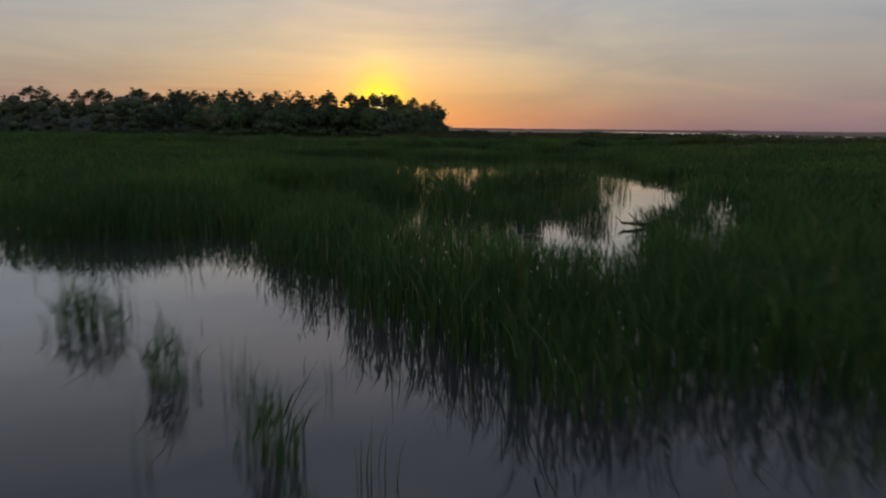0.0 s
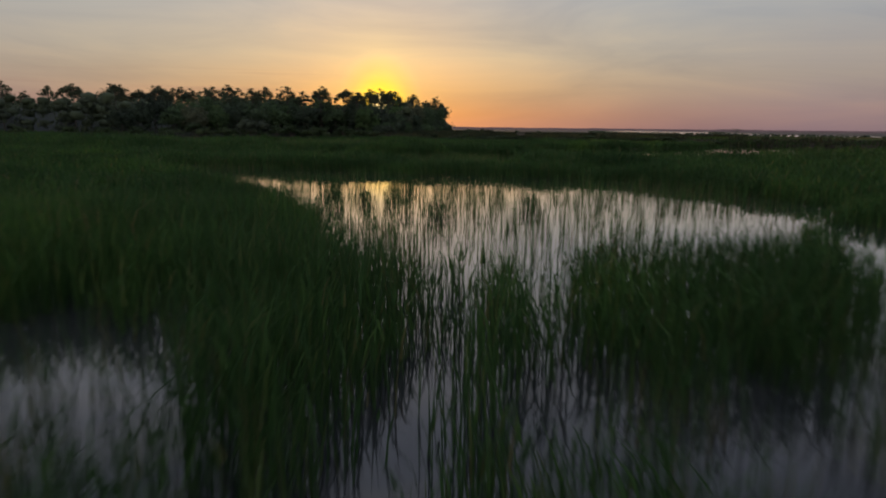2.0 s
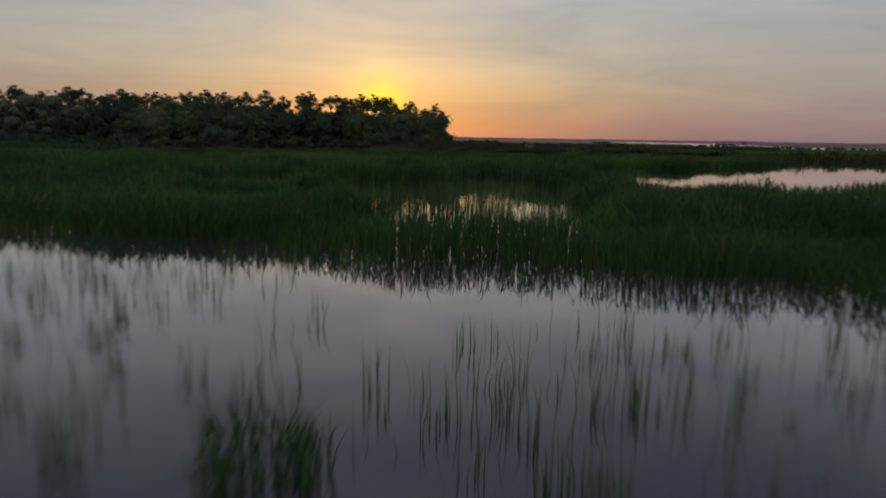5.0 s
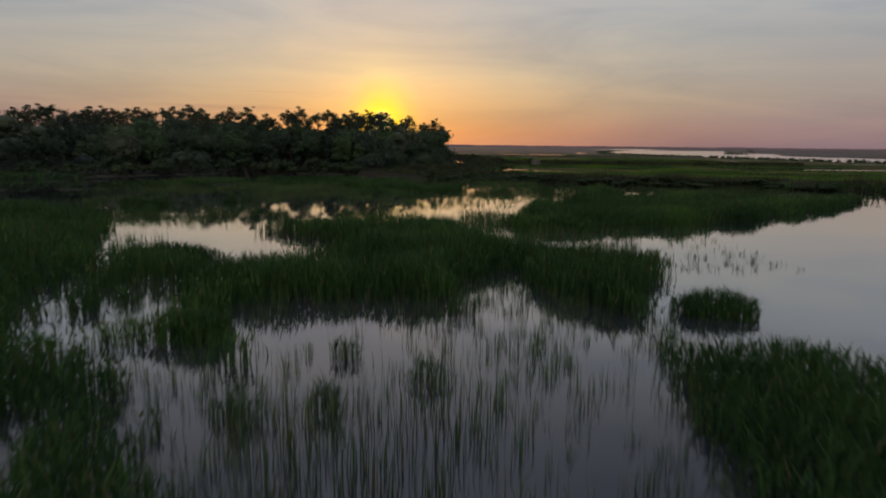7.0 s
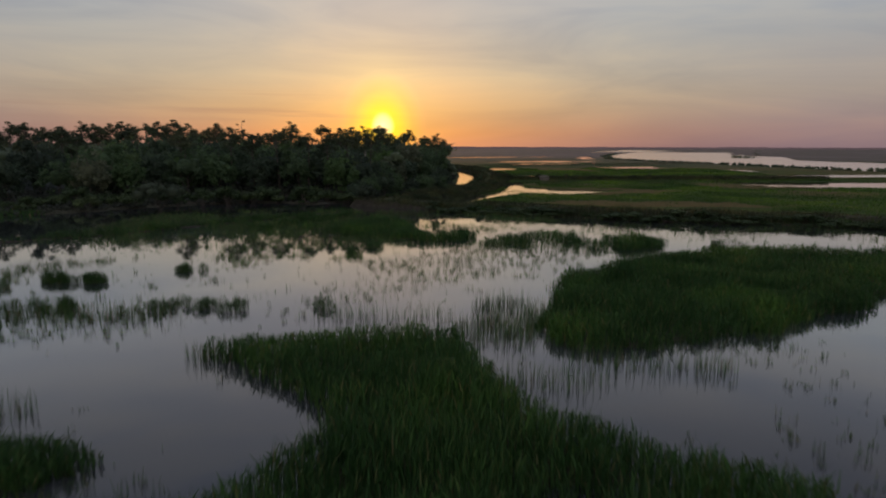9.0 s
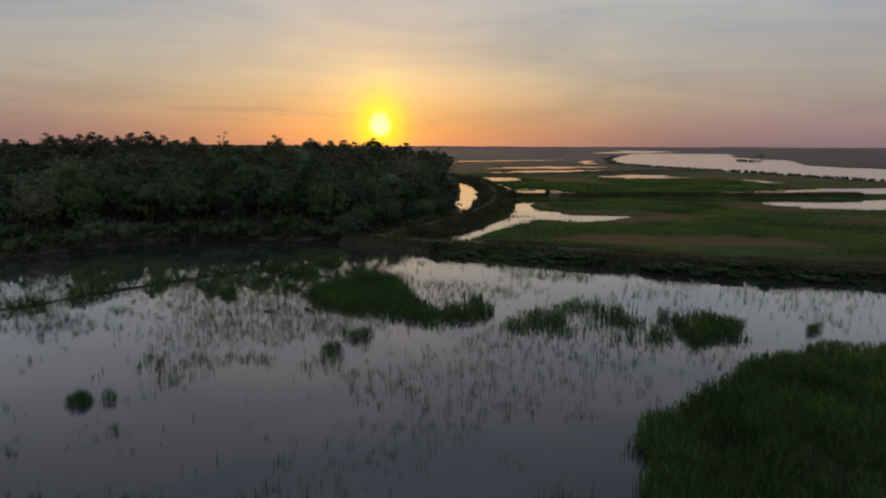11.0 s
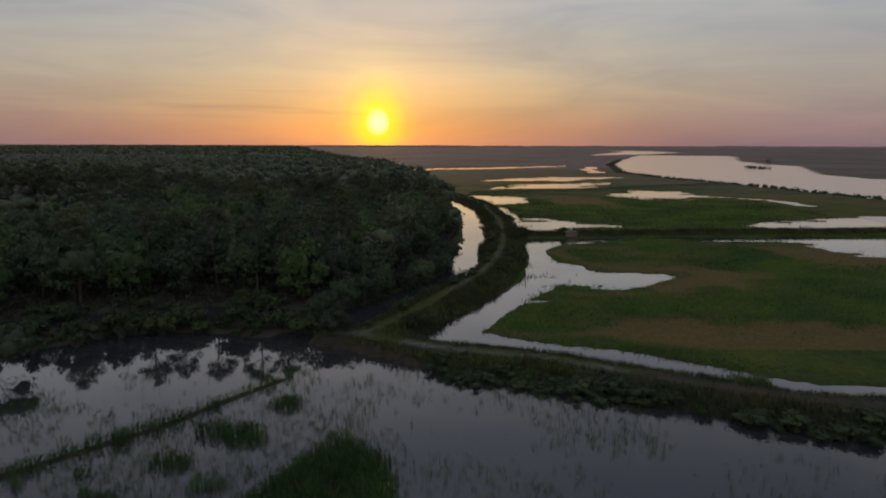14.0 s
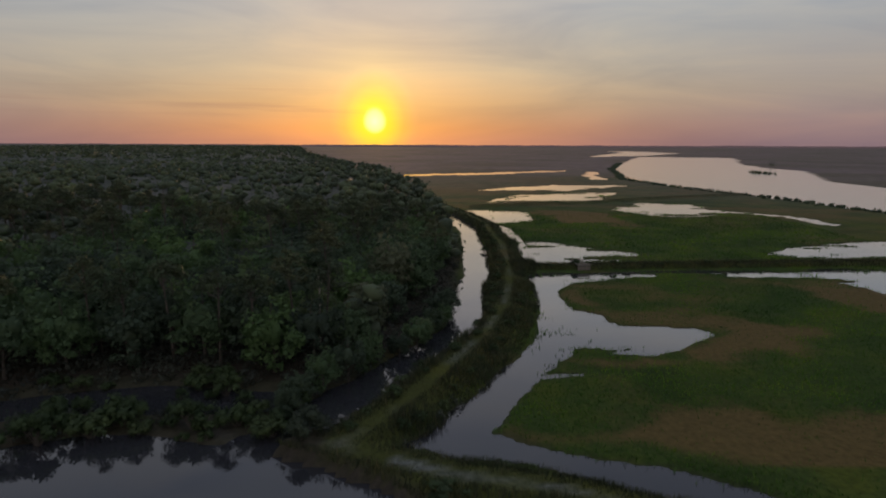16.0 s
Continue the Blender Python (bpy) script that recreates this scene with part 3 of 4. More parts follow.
river_mat, n_, l_, b_ = material("rippled_river_water")
b_.inputs["Base Color"].default_value = (0.04, 0.042, 0.048, 1)
b_.inputs["Roughness"].default_value = 0.16
b_.inputs["IOR"].default_value = 1.333
b_.inputs["Coat Weight"].default_value = 1.0
b_.inputs["Coat Roughness"].default_value = 0.16
b_.inputs["Coat IOR"].default_value = 1.333
mat_bump(n_, l_, b_, mat_noise(n_, l_, 0.9, 4.0, 0.6), 0.5, 0.12)
rv = [(145, 320, 0.02), (500, 300, 0.02), (900, 1500, 0.02), (900, 2700, 0.02), (290, 2700, 0.02), (180, 1000, 0.02)]
tagged(new("river", mesh_from("river", rv, np.arange(6), [6], river_mat)), "wide rippled river under the evening sky", "river", kind="structure")


# ---- reeds and grasses ----
def blades(name, px, py, pz, height, width, lean, mat, segments=2):
    """Tapering bent blades, one strip each, rooted at the given places."""
    n = len(px)
    turn = RNG.uniform(0, 2 * np.pi, n)
    face = turn + RNG.normal(np.pi / 2, 0.5, n)
    lx, ly = np.cos(turn) * lean * height, np.sin(turn) * lean * height
    ks = np.linspace(0, 1, segments + 1)
    rings = []
    for k in ks[:-1]:
        w = width * (1 - 0.55 * k) / 2
        cx, cy, cz = px + lx * k * k, py + ly * k * k, pz + height * k * (1 - 0.12 * lean * k)
        ox, oy = np.cos(face) * w, np.sin(face) * w
        rings += [np.stack([cx - ox, cy - oy, cz], -1), np.stack([cx + ox, cy + oy, cz], -1)]
    rings.append(np.stack([px + lx, py + ly, pz + height * (1 - 0.12 * lean)], -1))
    v = np.stack(rings, 1)
    per = v.shape[1]
    base = np.arange(n)[:, None] * per
    faces, counts = [], []
    for s in range(segments - 1):
        faces.append(base + np.array([[2 * s, 2 * s + 1, 2 * s + 3, 2 * s + 2]]))
        counts.append(np.full((n, 1), 4))
    t = 2 * (segments - 1)
    faces.append(base + np.array([[t, t + 1, t + 2]]))
    counts.append(np.full((n, 1), 3))
    return mesh_from(name, v.reshape(-1, 3), np.concatenate(faces, 1).ravel(), np.concatenate(counts, 1).ravel(), mat)


def scatter(x0, x1, y0, y1, per_m2):
    n = int((x1 - x0) * (y1 - y0) * per_m2)
    return RNG.uniform(x0, x1, n), RNG.uniform(y0, y1, n)


def reed_height(x, y):
    screen = 0.62 * np.clip(1 - np.abs(x + 9) / 8, 0, 1) * np.clip(1 - np.abs(y - 29) / 8, 0, 1) + 0.35 * np.clip(1 - np.abs(x - 6) / 4, 0, 1) * np.clip(1 - np.abs(y - 25) / 5, 0, 1)
    screen = screen + 0.3 * np.clip((-6 - x) / 4, 0, 1) * np.clip((y - 84) / 4, 0, 1) * np.clip((100 - y) / 4, 0, 1)
    return 1.12 + screen + 0.25 * np.clip((34 - y) / 12, 0, 1) + 0.55 * np.clip((y - 84) / 5, 0, 1) * np.clip((108 - y) / 5, 0, 1) + 0.25 * np.clip((y - 104) / 4, 0, 1) + 0.3 * np.clip((y - 60) / 5, 0, 1) * np.clip((x - 4) / 3, 0, 1) * (y < 90) + 0.30 * vnoise(x, y, 5.0, 81) + np.where(y > 84, 0.5, 0.12) * vnoise(x, y, 2.8, 83, 2) + 0.14 * vnoise(x, y, 1.2, 82)


def reed_zone(x0, x1, y0, y1, per_m2, width):
    """Places, heights and widths of reed blades in one stretch; the beds swell and sink in rounded lumps and end at a ragged edge."""
    x, y = scatter(x0, x1, y0, y1, per_m2)
    e = reed_cover(x, y)
    clump = vnoise(x, y, 0.7, 85, 2)
    edge = vnoise(x, y, 1.8, 88, 2)
    loose = np.clip((66 - y) / 6, 0, 1) * np.clip((y - 6) / 4, 0, 1)
    keep = (RNG.uniform(0, 1, len(x)) < np.clip(0.24 - 0.12 * loose + (e + 0.35 * edge) / (0.6 + 0.5 * loose) + 0.75 * clump, 0, 1)) & (e > -0.8) & (y < 193)
    keep &= inside(forest, x, y) < 2
    x, y, e = x[keep], y[keep], e[keep]
    lump = vnoise(x, y, 3.4, 84, 2)
    h = reed_height(x, y) * (1 + 0.22 * lump) * RNG.uniform(0.72, 1.12, len(x)) * np.clip(0.66 + 0.22 * (y < 8) + e * 0.26, 0.5, 1.0) * (1 + 0.12 * vnoise(x, y, 0.6, 86, 1))
    return x, y, h, np.full(len(x), width) * RNG.uniform(0.7, 1.3, len(x))


ZONES_NEAR = [(-13, 14, -9, 36, 88, 0.022), (-14, 18, 36, 62, 58, 0.028)]
ZONES_MID = [(-16, 16, 62, 112, 42, 0.046), (-40, -13, 0, 62, 14, 0.06), (14, 40, 0, 62, 14, 0.06)]
ZONES_FAR = [(-60, -16, 62, 112, 24, 0.075), (16, 70, 62, 112, 18, 0.085), (-60, 30, 112, 193, 35, 0.072), (30, 75, 112, 184, 22, 0.085),
             (-150, -40, 20, 62, 6, 0.16), (40, 130, 10, 112, 6, 0.16), (-150, -60, 62, 184, 6, 0.16), (75, 160, 112, 184, 6, 0.16)]
# each bed: upright stalks, and over them arching leaves that start part of the way up
for zones, segs, leaf_share, lb in ((ZONES_NEAR, 2, 0.5, "dense dark green marsh reeds standing in shallow water"), (ZONES_MID, 2, 0.7, "tall green reed bed between two ponds"), (ZONES_FAR, 1, 0.45, "reed beds and reed islands in the marsh ponds")):
    parts = [reed_zone(*z) for z in zones]
    x, y, h, w = (np.concatenate(c) for c in zip(*parts))
    up_ = np.full(len(x), -0.05)
    lean = RNG.uniform(0.03, 0.34, len(x))
    pick = np.flatnonzero(RNG.uniform(0, 1, len(x)) < leaf_share)
    start = RNG.uniform(0.30, 0.78, len(pick))
    long = np.clip(h[pick] * (1.02 - start), 0.2, 0.9) * RNG.uniform(0.8, 1.15, len(pick))
    x, y = np.concatenate([x, x[pick] + RNG.normal(0, .05, len(pick))]), np.concatenate([y, y[pick] + RNG.normal(0, .05, len(pick))])
    up_ = np.concatenate([up_, h[pick] * start])
    w = np.concatenate([w, w[pick] * 1.5])
    h, lean = np.concatenate([h, long]), np.concatenate([lean, RNG.uniform(0.3, 0.95, len(pick))])
    me = blades("reeds", x, y, up_, h, w, lean, reed_mat, segs)
    tagged(new("reeds", me), lb, "reeds", kind="stuff")

# thin rushes in open water, in loose drifts
SPARSE = [(-16, 15, 27, 62, 3.0, 0.02, 1.0), (-22, 8, 62, 98, 5.2, 0.022, 0.95), (-56, -12, 147, 184, 3.0, 0.018, 0.7), (-45, 20, 96, 112, 1.3, 0.028, 0.65), (-50, 22, 112, 150, 3.6, 0.021, 0.72), (-48, -14, 117, 145, 4.0, 0.032, 0.9), (-60, 60, 150, 195, 4.6, 0.019, 0.9), (-12, 14, -8, 27, 0.7, 0.015, 1.0)]
parts = []
for x0, x1, y0, y1, dens, wd, tall in SPARSE:
    x, y = scatter(x0, x1, y0, y1, dens)
    e = reed_cover(x, y)
    drift = 0.02 + 0.3 * np.clip((y - 32) / 12, 0, 1) * (y < 96) * np.where(y < 62, np.clip((62 - y) / 14, 0.3, 1), 1) + 0.45 * (y > 152) + 0.34 * (y > 114) * (y <= 152) * np.clip((8 - x) / 10, 0, 1) + np.where(y > 112, 1.9, 1.1) * vnoise(x, y, 9.0, 91, 2) + 0.8 * vnoise(x, y, 2.0, 93, 2) + 0.35 * np.clip(1 + e / 4, 0, 1)
    keep = (RNG.uniform(0, 1, len(x)) < np.clip(drift, 0.03, 1)) & (e < 0.2) & (water_depth(x, y) > -0.3)
    lane = along([(-11.3, 144), (-5.2, 151.8), (0, 160), (10, 169.5), (22.4, 178.7), (40, 172)], x, y)
    keep &= (lane > 2.4) | (RNG.uniform(0, 1, len(x)) < 0.12)
    keep &= (x < 14) | (y < 150) | (RNG.uniform(0, 1, len(x)) < 0.35)
    x, y = x[keep], y[keep]
    many = (1 + 13 * RNG.uniform(0, 1, len(x)) ** 2.2).astype(int)
    lush = RNG.uniform(0.55, 1.1, len(x))
    x, y, lush = np.repeat(x, many), np.repeat(y, many), np.repeat(lush, many)
    spread = RNG.uniform(0.04, 0.30, len(x))
    an = RNG.uniform(0, 6.283, len(x))
    x, y = x + spread * np.cos(an), y + spread * np.sin(an) * 0.6
    parts.append((x, y, lush * tall * RNG.uniform(0.45, 1.05, len(x)), np.full(len(x), wd) * RNG.uniform(0.7, 1.3, len(x))))
# loose stands of taller blades: centre, half-widths, count
for cx, cy, ex, ey, many in ((1.5, 120, 3.0, 5.0, 700), (0, 115, 3.0, 2.5, 350), (1.5, 67, 2.0, 2.0, 110), (-0.5, 70, 2.4, 2.0, 110), (3.2, 70, 1.2, 2.4, 90), (10, 12, 1.4, 3.0, 120), (10, 46, 4.0, 4.0, 240), (13, 42, 3.0, 3.0, 160), (-3, 70, 2.0, 3.2, 260), (-5.5, 73, 1.6, 3.2, 220), (0.2, 68, 1.4, 2.2, 130), (-1.0, 75, 2.0, 2.5, 160), (2.6, 19, 1.0, 1.2, 70), (6.4, 19, 0.8, 1.4, 60), (-1.9, 29.6, 1.3, 2.0, 150), (-2.6, 32, 0.9, 1.6, 90), (-1.2, 28.0, 0.7, 1.0, 60), (1.8, 30, 1.6, 1.4, 60), (4.5, 31, 2.2, 1.5, 90), (7, 33, 2.0, 2.0, 90), (2.5, 34, 3.0, 2.0, 90), (-5, 19, 1.2, 2.4, 170),
                             (-3.6, 17, 0.7, 1.6, 110), (5.6, 19, 1.3, 1.6, 240), (7.5, 22, 1.2, 2.0, 160), (9.5, 26, 1.3, 3.0, 160), (-2, 11.5, 0.9, 1.6, 70), (0.6, 10.5, 0.8, 1.4, 60),
                             (-24.5, 102, 2.2, 1.3, 130), (-17, 110, 1.8, 1.2, 120), (3, 107, 3.0, 1.6, 160), (9, 109.5, 5.0, 1.6, 260), (-8, 119, 6.0, 1.5, 260), (-30, 119, 7.0, 2.5, 420), (8, 76, 3.0, 3.0, 260)):
    a, q = RNG.uniform(0, 6.283, many), np.sqrt(RNG.uniform(0, 1, many))
    x, y = cx + ex * q * np.cos(a), cy + ey * q * np.sin(a)
    parts.append((x, y, RNG.uniform(0.6, 1.5, many), np.full(many, 0.02 if cy < 60 else 0.035)))
x, y, h, w = (np.concatenate(c) for c in zip(*parts))
me = blades("rushes", x, y, np.full(len(x), -0.05), h, w, RNG.uniform(0.0, 0.3, len(x)), sparse_mat, 2)
tagged(new("rushes", me), "sparse thin rushes rising from open pond water", "rushes", kind="stuff")

# sedge on the flat marsh beyond the dike, and rough grass on the dikes
parts = []
for x0, x1, y0, y1, dens, wd, ht in ((-6, 75, 195, 300, 7, 0.10, 0.42), (75, 140, 160, 330, 3, 0.16, 0.45), (0, 140, 308, 440, 2.2, 0.22, 0.5)):
    x, y = scatter(x0, x1, y0, y1, dens)
    d = water_depth(x, y)
    dryness = marsh_dry(x, y)
    keep = (d < -0.4) & (RNG.uniform(0, 1, len(x)) > dryness * 0.96) & (dike_height(x, y) < 0.1) & (inside(forest, x, y) < -3) & (x > -4 + (y - 250) * 0.02)
    x, y = x[keep], y[keep]
    parts.append((x, y, ht * RNG.uniform(0.6, 1.2, len(x)) * (1 + 0.4 * vnoise(x, y, 8.0, 99)), np.full(len(x), wd)))
x, y = scatter(0, 150, 196, 560, 2.6)
d = water_depth(x, y)
drift = vnoise(x * 0.35, y, 3.0, 103, 3)
keep = (d > -0.8) & (d < 7) & (RNG.uniform(0, 1, len(x)) < np.clip(0.7 - d / 2.0, 0, 0.7) * (drift > -0.1) + 0.9 * np.clip(drift * 4 - 0.62 - d * 0.10, 0, 1) * (y > 232)) & (x > 6 + (y - 250) * 0.02) & ((x < 150 - (y > 400) * 20))
x, y = x[keep], y[keep]
parts.append((x, y, RNG.uniform(0.3, 0.75, len(x)), 0.10 + 0.0006 * (y - 196)))
x, y, h, w = (np.concatenate(c) for c in zip(*parts))
me = blades("marsh_grass", x, y, np.maximum(ground_z(x, y), -0.05) - 0.02, h, w, RNG.uniform(0.2, 0.8, len(x)), marsh_mat, 2)
tagged(new("marsh_grass", me), "low green sedge covering the flat marsh", "marsh grass", kind="stuff")

parts = []
for x0, x1, y0, y1, dens, wd in ((-30, 60, 176, 300, 20, 0.065), (-16, 16, 300, 450, 8, 0.10), (60, 200, 150, 190, 6, 0.12), (8, 140, 298, 320, 16, 0.10), (0, 190, 455, 555, 2, 0.25)):
    x, y = scatter(x0, x1, y0, y1, dens)
    dh = dike_height(x, y)
    crest = np.minimum(along(dike_west, x, y), along(dike_front, x, y))
    keep = ((dh > 0.05) | (crest < 7.4)) & (water_depth(x, y) < 0.6) & ((crest > 0.55) | (RNG.uniform(0, 1, len(x)) < 0.3)) & (inside(forest, x, y) < 0)
    x, y, dh, crest = x[keep], y[keep], dh[keep], crest[keep]
    bushy = np.clip(vnoise(x, y, 4.5, 101, 2) * 1.5 + 0.35, 0, 1)
    rank = np.clip((crest - 0.8) / 1.2, 0, 1) * np.clip((8.0 - crest) / 1.5, 0.2, 1)
    canal_side = (y > np.interp(x, [p[0] for p in dike_front], [p[1] for p in dike_front])) & (along(dike_front, x, y) < along(dike_west, x, y))
    rank = np.where(canal_side, rank * 0.4, rank)
    dens_ = (crest > 1.0) | (x < -14) | (y > 230) | (RNG.uniform(0, 1, len(x)) < 0.35)
    x, y, crest, bushy, rank = x[dens_], y[dens_], crest[dens_], bushy[dens_], rank[dens_]
    hedge = along(dam, x, y) < 4
    parts.append((x, y, (0.28 + rank * (0.35 + 1.15 * bushy) + hedge * 0.6) * RNG.uniform(0.6, 1.2, len(x)), np.full(len(x), wd) * (1 + 0.5 * rank)))
x, y, h, w = (np.concatenate(c) for c in zip(*parts))
me = blades("dike_grass", x, y, ground_z(x, y) - 0.03, h, w, RNG.uniform(0.1, 0.7, len(x)), dike_mat, 2)
tagged(new("dike_grass", me), "rough grass and weeds on the earth dikes", "grass", kind="stuff")


def reed_tuft(r):
    n = int(190 * r * r) + (90 if r > 0.8 else int(130 * r))
    a, q = RNG.uniform(0, 2 * np.pi, n), r * np.sqrt(RNG.uniform(0, 1, n))
    q = q * (1 + 0.14 * np.sin(2 * a + RNG.uniform(0, 6)) + 0.10 * np.sin(5 * a + RNG.uniform(0, 6)))
    x, y = q * np.cos(a) * 1.2, q * np.sin(a) * 0.75
    h = np.clip(1.35 - 0.6 * (q / r) ** 2, 0.4, 1.4) * RNG.uniform(0.6, 1.1, n) * (1.0 if r > 0.8 else 0.85)
    z = np.full(n, -0.05)
    m = n // 2
    w = np.full(n, 0.045 if r > 0.8 else 0.02)
    z = np.concatenate([z, h[:m] * 0.45])
    x, y, h, w = np.concatenate([x, x[:m]]), np.concatenate([y, y[:m]]), np.concatenate([h, h[:m] * 0.55]), np.concatenate([w, w[:m] * 1.4])
    lean = np.concatenate([RNG.uniform(0.05, 0.45, n), RNG.uniform(0.5, 1.2, m)])
    return blades("reed_tuft", x, y, z, h, w, lean, reed_mat, 2)


# wide tufts of the far ponds stand as a few ragged clumps side by side
clusters = []
for cx, cy, r in TUFTS:
    if r > 0.95 and cy > 100:
        for j in range(4):
            clusters.append((cx + RNG.normal(0, 0.75 * r), cy + RNG.normal(0, 0.35 * r), r * RNG.uniform(0.28, 0.55)))
    else:
        clusters.append((cx, cy, r))
for cx, cy, r in clusters:
    ob = new("reed_tuft", reed_tuft(r))
    ob.matrix_world = pose(cx, cy, 0)
    tagged(ob, "small round tuft of green reeds in open water", "reed tuft", group="reed tufts in the ponds")


# ---- trees ----
def cards(centres, radii, per, size, flat=1.0, rng=None):
    """Small bent leaf sprays spread through the outer part of each clump."""
    rng = rng or RNG
    vs, fs = [], []
    base = 0
    for c, r in zip(centres, radii):
        d = rng.normal(size=(per, 3))
        d /= np.linalg.norm(d, axis=1)[:, None]
        q = r * rng.uniform(0.62, 1.08, per)[:, None]
        p = np.asarray(c) + d * q * np.array([1, 1, flat])
        out = d + 0.35 * rng.normal(size=(per, 3))
        u = np.cross(out, rng.normal(size=(per, 3)))
        u /= np.linalg.norm(u, axis=1)[:, None] + 1e-6
        w = np.cross(out, u)
        w /= np.linalg.norm(w, axis=1)[:, None] + 1e-6
        s = size * rng.uniform(0.55, 1.3, per)[:, None]
        quad = np.stack([p - u * s, p - w * s * 0.6, p + u * s, p + w * s * 0.6 - d * s * 0.3], 1)
        vs.append(quad.reshape(-1, 3))
        fs.append(base + np.arange(per * 4))
        base += per * 4
    return np.concatenate(vs), np.concatenate(fs)


def quad_sphere():
    k = np.linspace(-1, 1, 3)
    vs, fs, seen = [], [], {}
    for ax in range(3):
        for sg in (-1, 1):
            for i in range(2):
                for j in range(2):
                    face = []
                    for di, dj in ((0, 0), (1, 0), (1, 1), (0, 1)):
                        p = [0.0, 0.0, 0.0]
                        p[ax], p[(ax + 1) % 3], p[(ax + 2) % 3] = sg, k[i + di], k[j + dj]
                        p = tuple(p)
                        if p not in seen:
                            seen[p] = len(vs)
                            vs.append(np.array(p) / np.linalg.norm(p))
                        face.append(seen[p])
                    fs += face if sg > 0 else face[::-1]
    return np.array(vs), np.array(fs)


QS_V, QS_F = quad_sphere()


def clumps(centres, radii, per, size, flat=1.0, rng=None, core=0.6):
    """Dense uneven leaf masses with loose sprays all over their outside."""
    rng = rng or RNG
    c, r = np.asarray(centres, float), np.asarray(radii, float)
    bump = rng.uniform(0.72, 1.12, (len(c), len(QS_V)))
    v = c[:, None, :] + QS_V[None] * (bump * core * r[:, None])[..., None] * np.array([1, 1, flat])
    f = (np.arange(len(c))[:, None] * len(QS_V) + QS_F[None]).ravel()
    v = v.reshape(-1, 3)
    v2, f2 = cards(centres, np.asarray(radii) * 1.04, per, size, flat, rng)
    return np.concatenate([v, v2]), np.concatenate([f, f2 + len(v)])


def tubes(limbs, sides=6):
    """Tapered round limbs: each a list of (x, y, z, radius)."""
    vs, fs, base = [], [], 0
    for limb in limbs:
        ring = []
        for x, y, z, r in limb:
            a = np.arange(sides) * 2 * np.pi / sides
            ring.append(np.stack([x + r * np.cos(a), y + r * np.sin(a), np.full(sides, z)], -1))
        vs.append(np.concatenate(ring))
        for k in range(len(limb) - 1):
            for i in range(sides):
                j = (i + 1) % sides
                fs += [base + k * sides + i, base + k * sides + j, base + (k + 1) * sides + j, base + (k + 1) * sides + i]
        base += len(limb) * sides
    return np.concatenate(vs), np.array(fs)


def part_mesh(name, verts, flat, mat, parent):
    ob = new(name, mesh_from(name, verts, flat, np.full(len(flat) // 4, 4), mat, True))
    ob.parent = parent
    return ob


def broadleaf(seed, height, spread, label):
    """A wide domed crown of many small sprays over a few dark inner masses, on a trunk with rising limbs."""
    rng = np.random.default_rng(seed)
    top = new("tree")
    limbs = [[(0, 0, -0.3, 0.30), (rng.normal(0, .2), rng.normal(0, .2), height * 0.3, 0.22), (rng.normal(0, .4), rng.normal(0, .4), height * 0.62, 0.13), (rng.normal(0, .6), rng.normal(0, .6), height * 0.88, 0.04)]]
    mid, tall = height * 0.48, height * 0.45
    boughs = rng.normal(size=(9, 3))
    boughs[:, 2] = np.abs(boughs[:, 2]) * 0.8 - 0.35
    boughs /= np.linalg.norm(boughs, axis=1)[:, None]
    cs, rs = [], []
    for i in range(50):
        if i % 3:
            d = boughs[i % 9] + rng.normal(0, 0.30, 3)
        else:
            d = rng.normal(size=3)
            d[2] = abs(d[2]) * 1.1 - 0.75
        d /= np.linalg.norm(d)
        q = rng.uniform(0.70, 1.0)
        cs.append((spread * d[0] * q, spread * d[1] * q, mid + tall * d[2] * q))
        rs.append(rng.uniform(0.75, 1.45))
    for b in boughs:
        c = (spread * b[0] * 0.72, spread * b[1] * 0.72, mid + tall * b[2] * 0.72)
        z0 = height * rng.uniform(0.18, 0.5)
        limbs.append([(0, 0, z0, 0.10), (c[0] * 0.5, c[1] * 0.5, (z0 + c[2]) / 2 + 0.3, 0.06), (*c, 0.03)])
    v, f = tubes(limbs, 4)
    part_mesh("trunk", v, f, bark_mat, top)
    cores = [(0, 0, mid + 0.1 * tall), *[(spread * b[0] * 0.42, spread * b[1] * 0.42, mid + tall * b[2] * 0.45) for b in boughs[:4]]]
    v, f = clumps(cores, [spread * 0.95, *[spread * 0.62] * 4], 60, 0.44, tall / spread, rng, 0.42)
    v2, f2 = cards(cs, rs, 30, 0.40, 0.75, rng)
    part_mesh("crown", np.concatenate([v, v2]), np.concatenate([f, f2 + len(v)]), leaf_mat, top)
    return tagged(top, label, "tree", group="broadleaf trees of the wood")


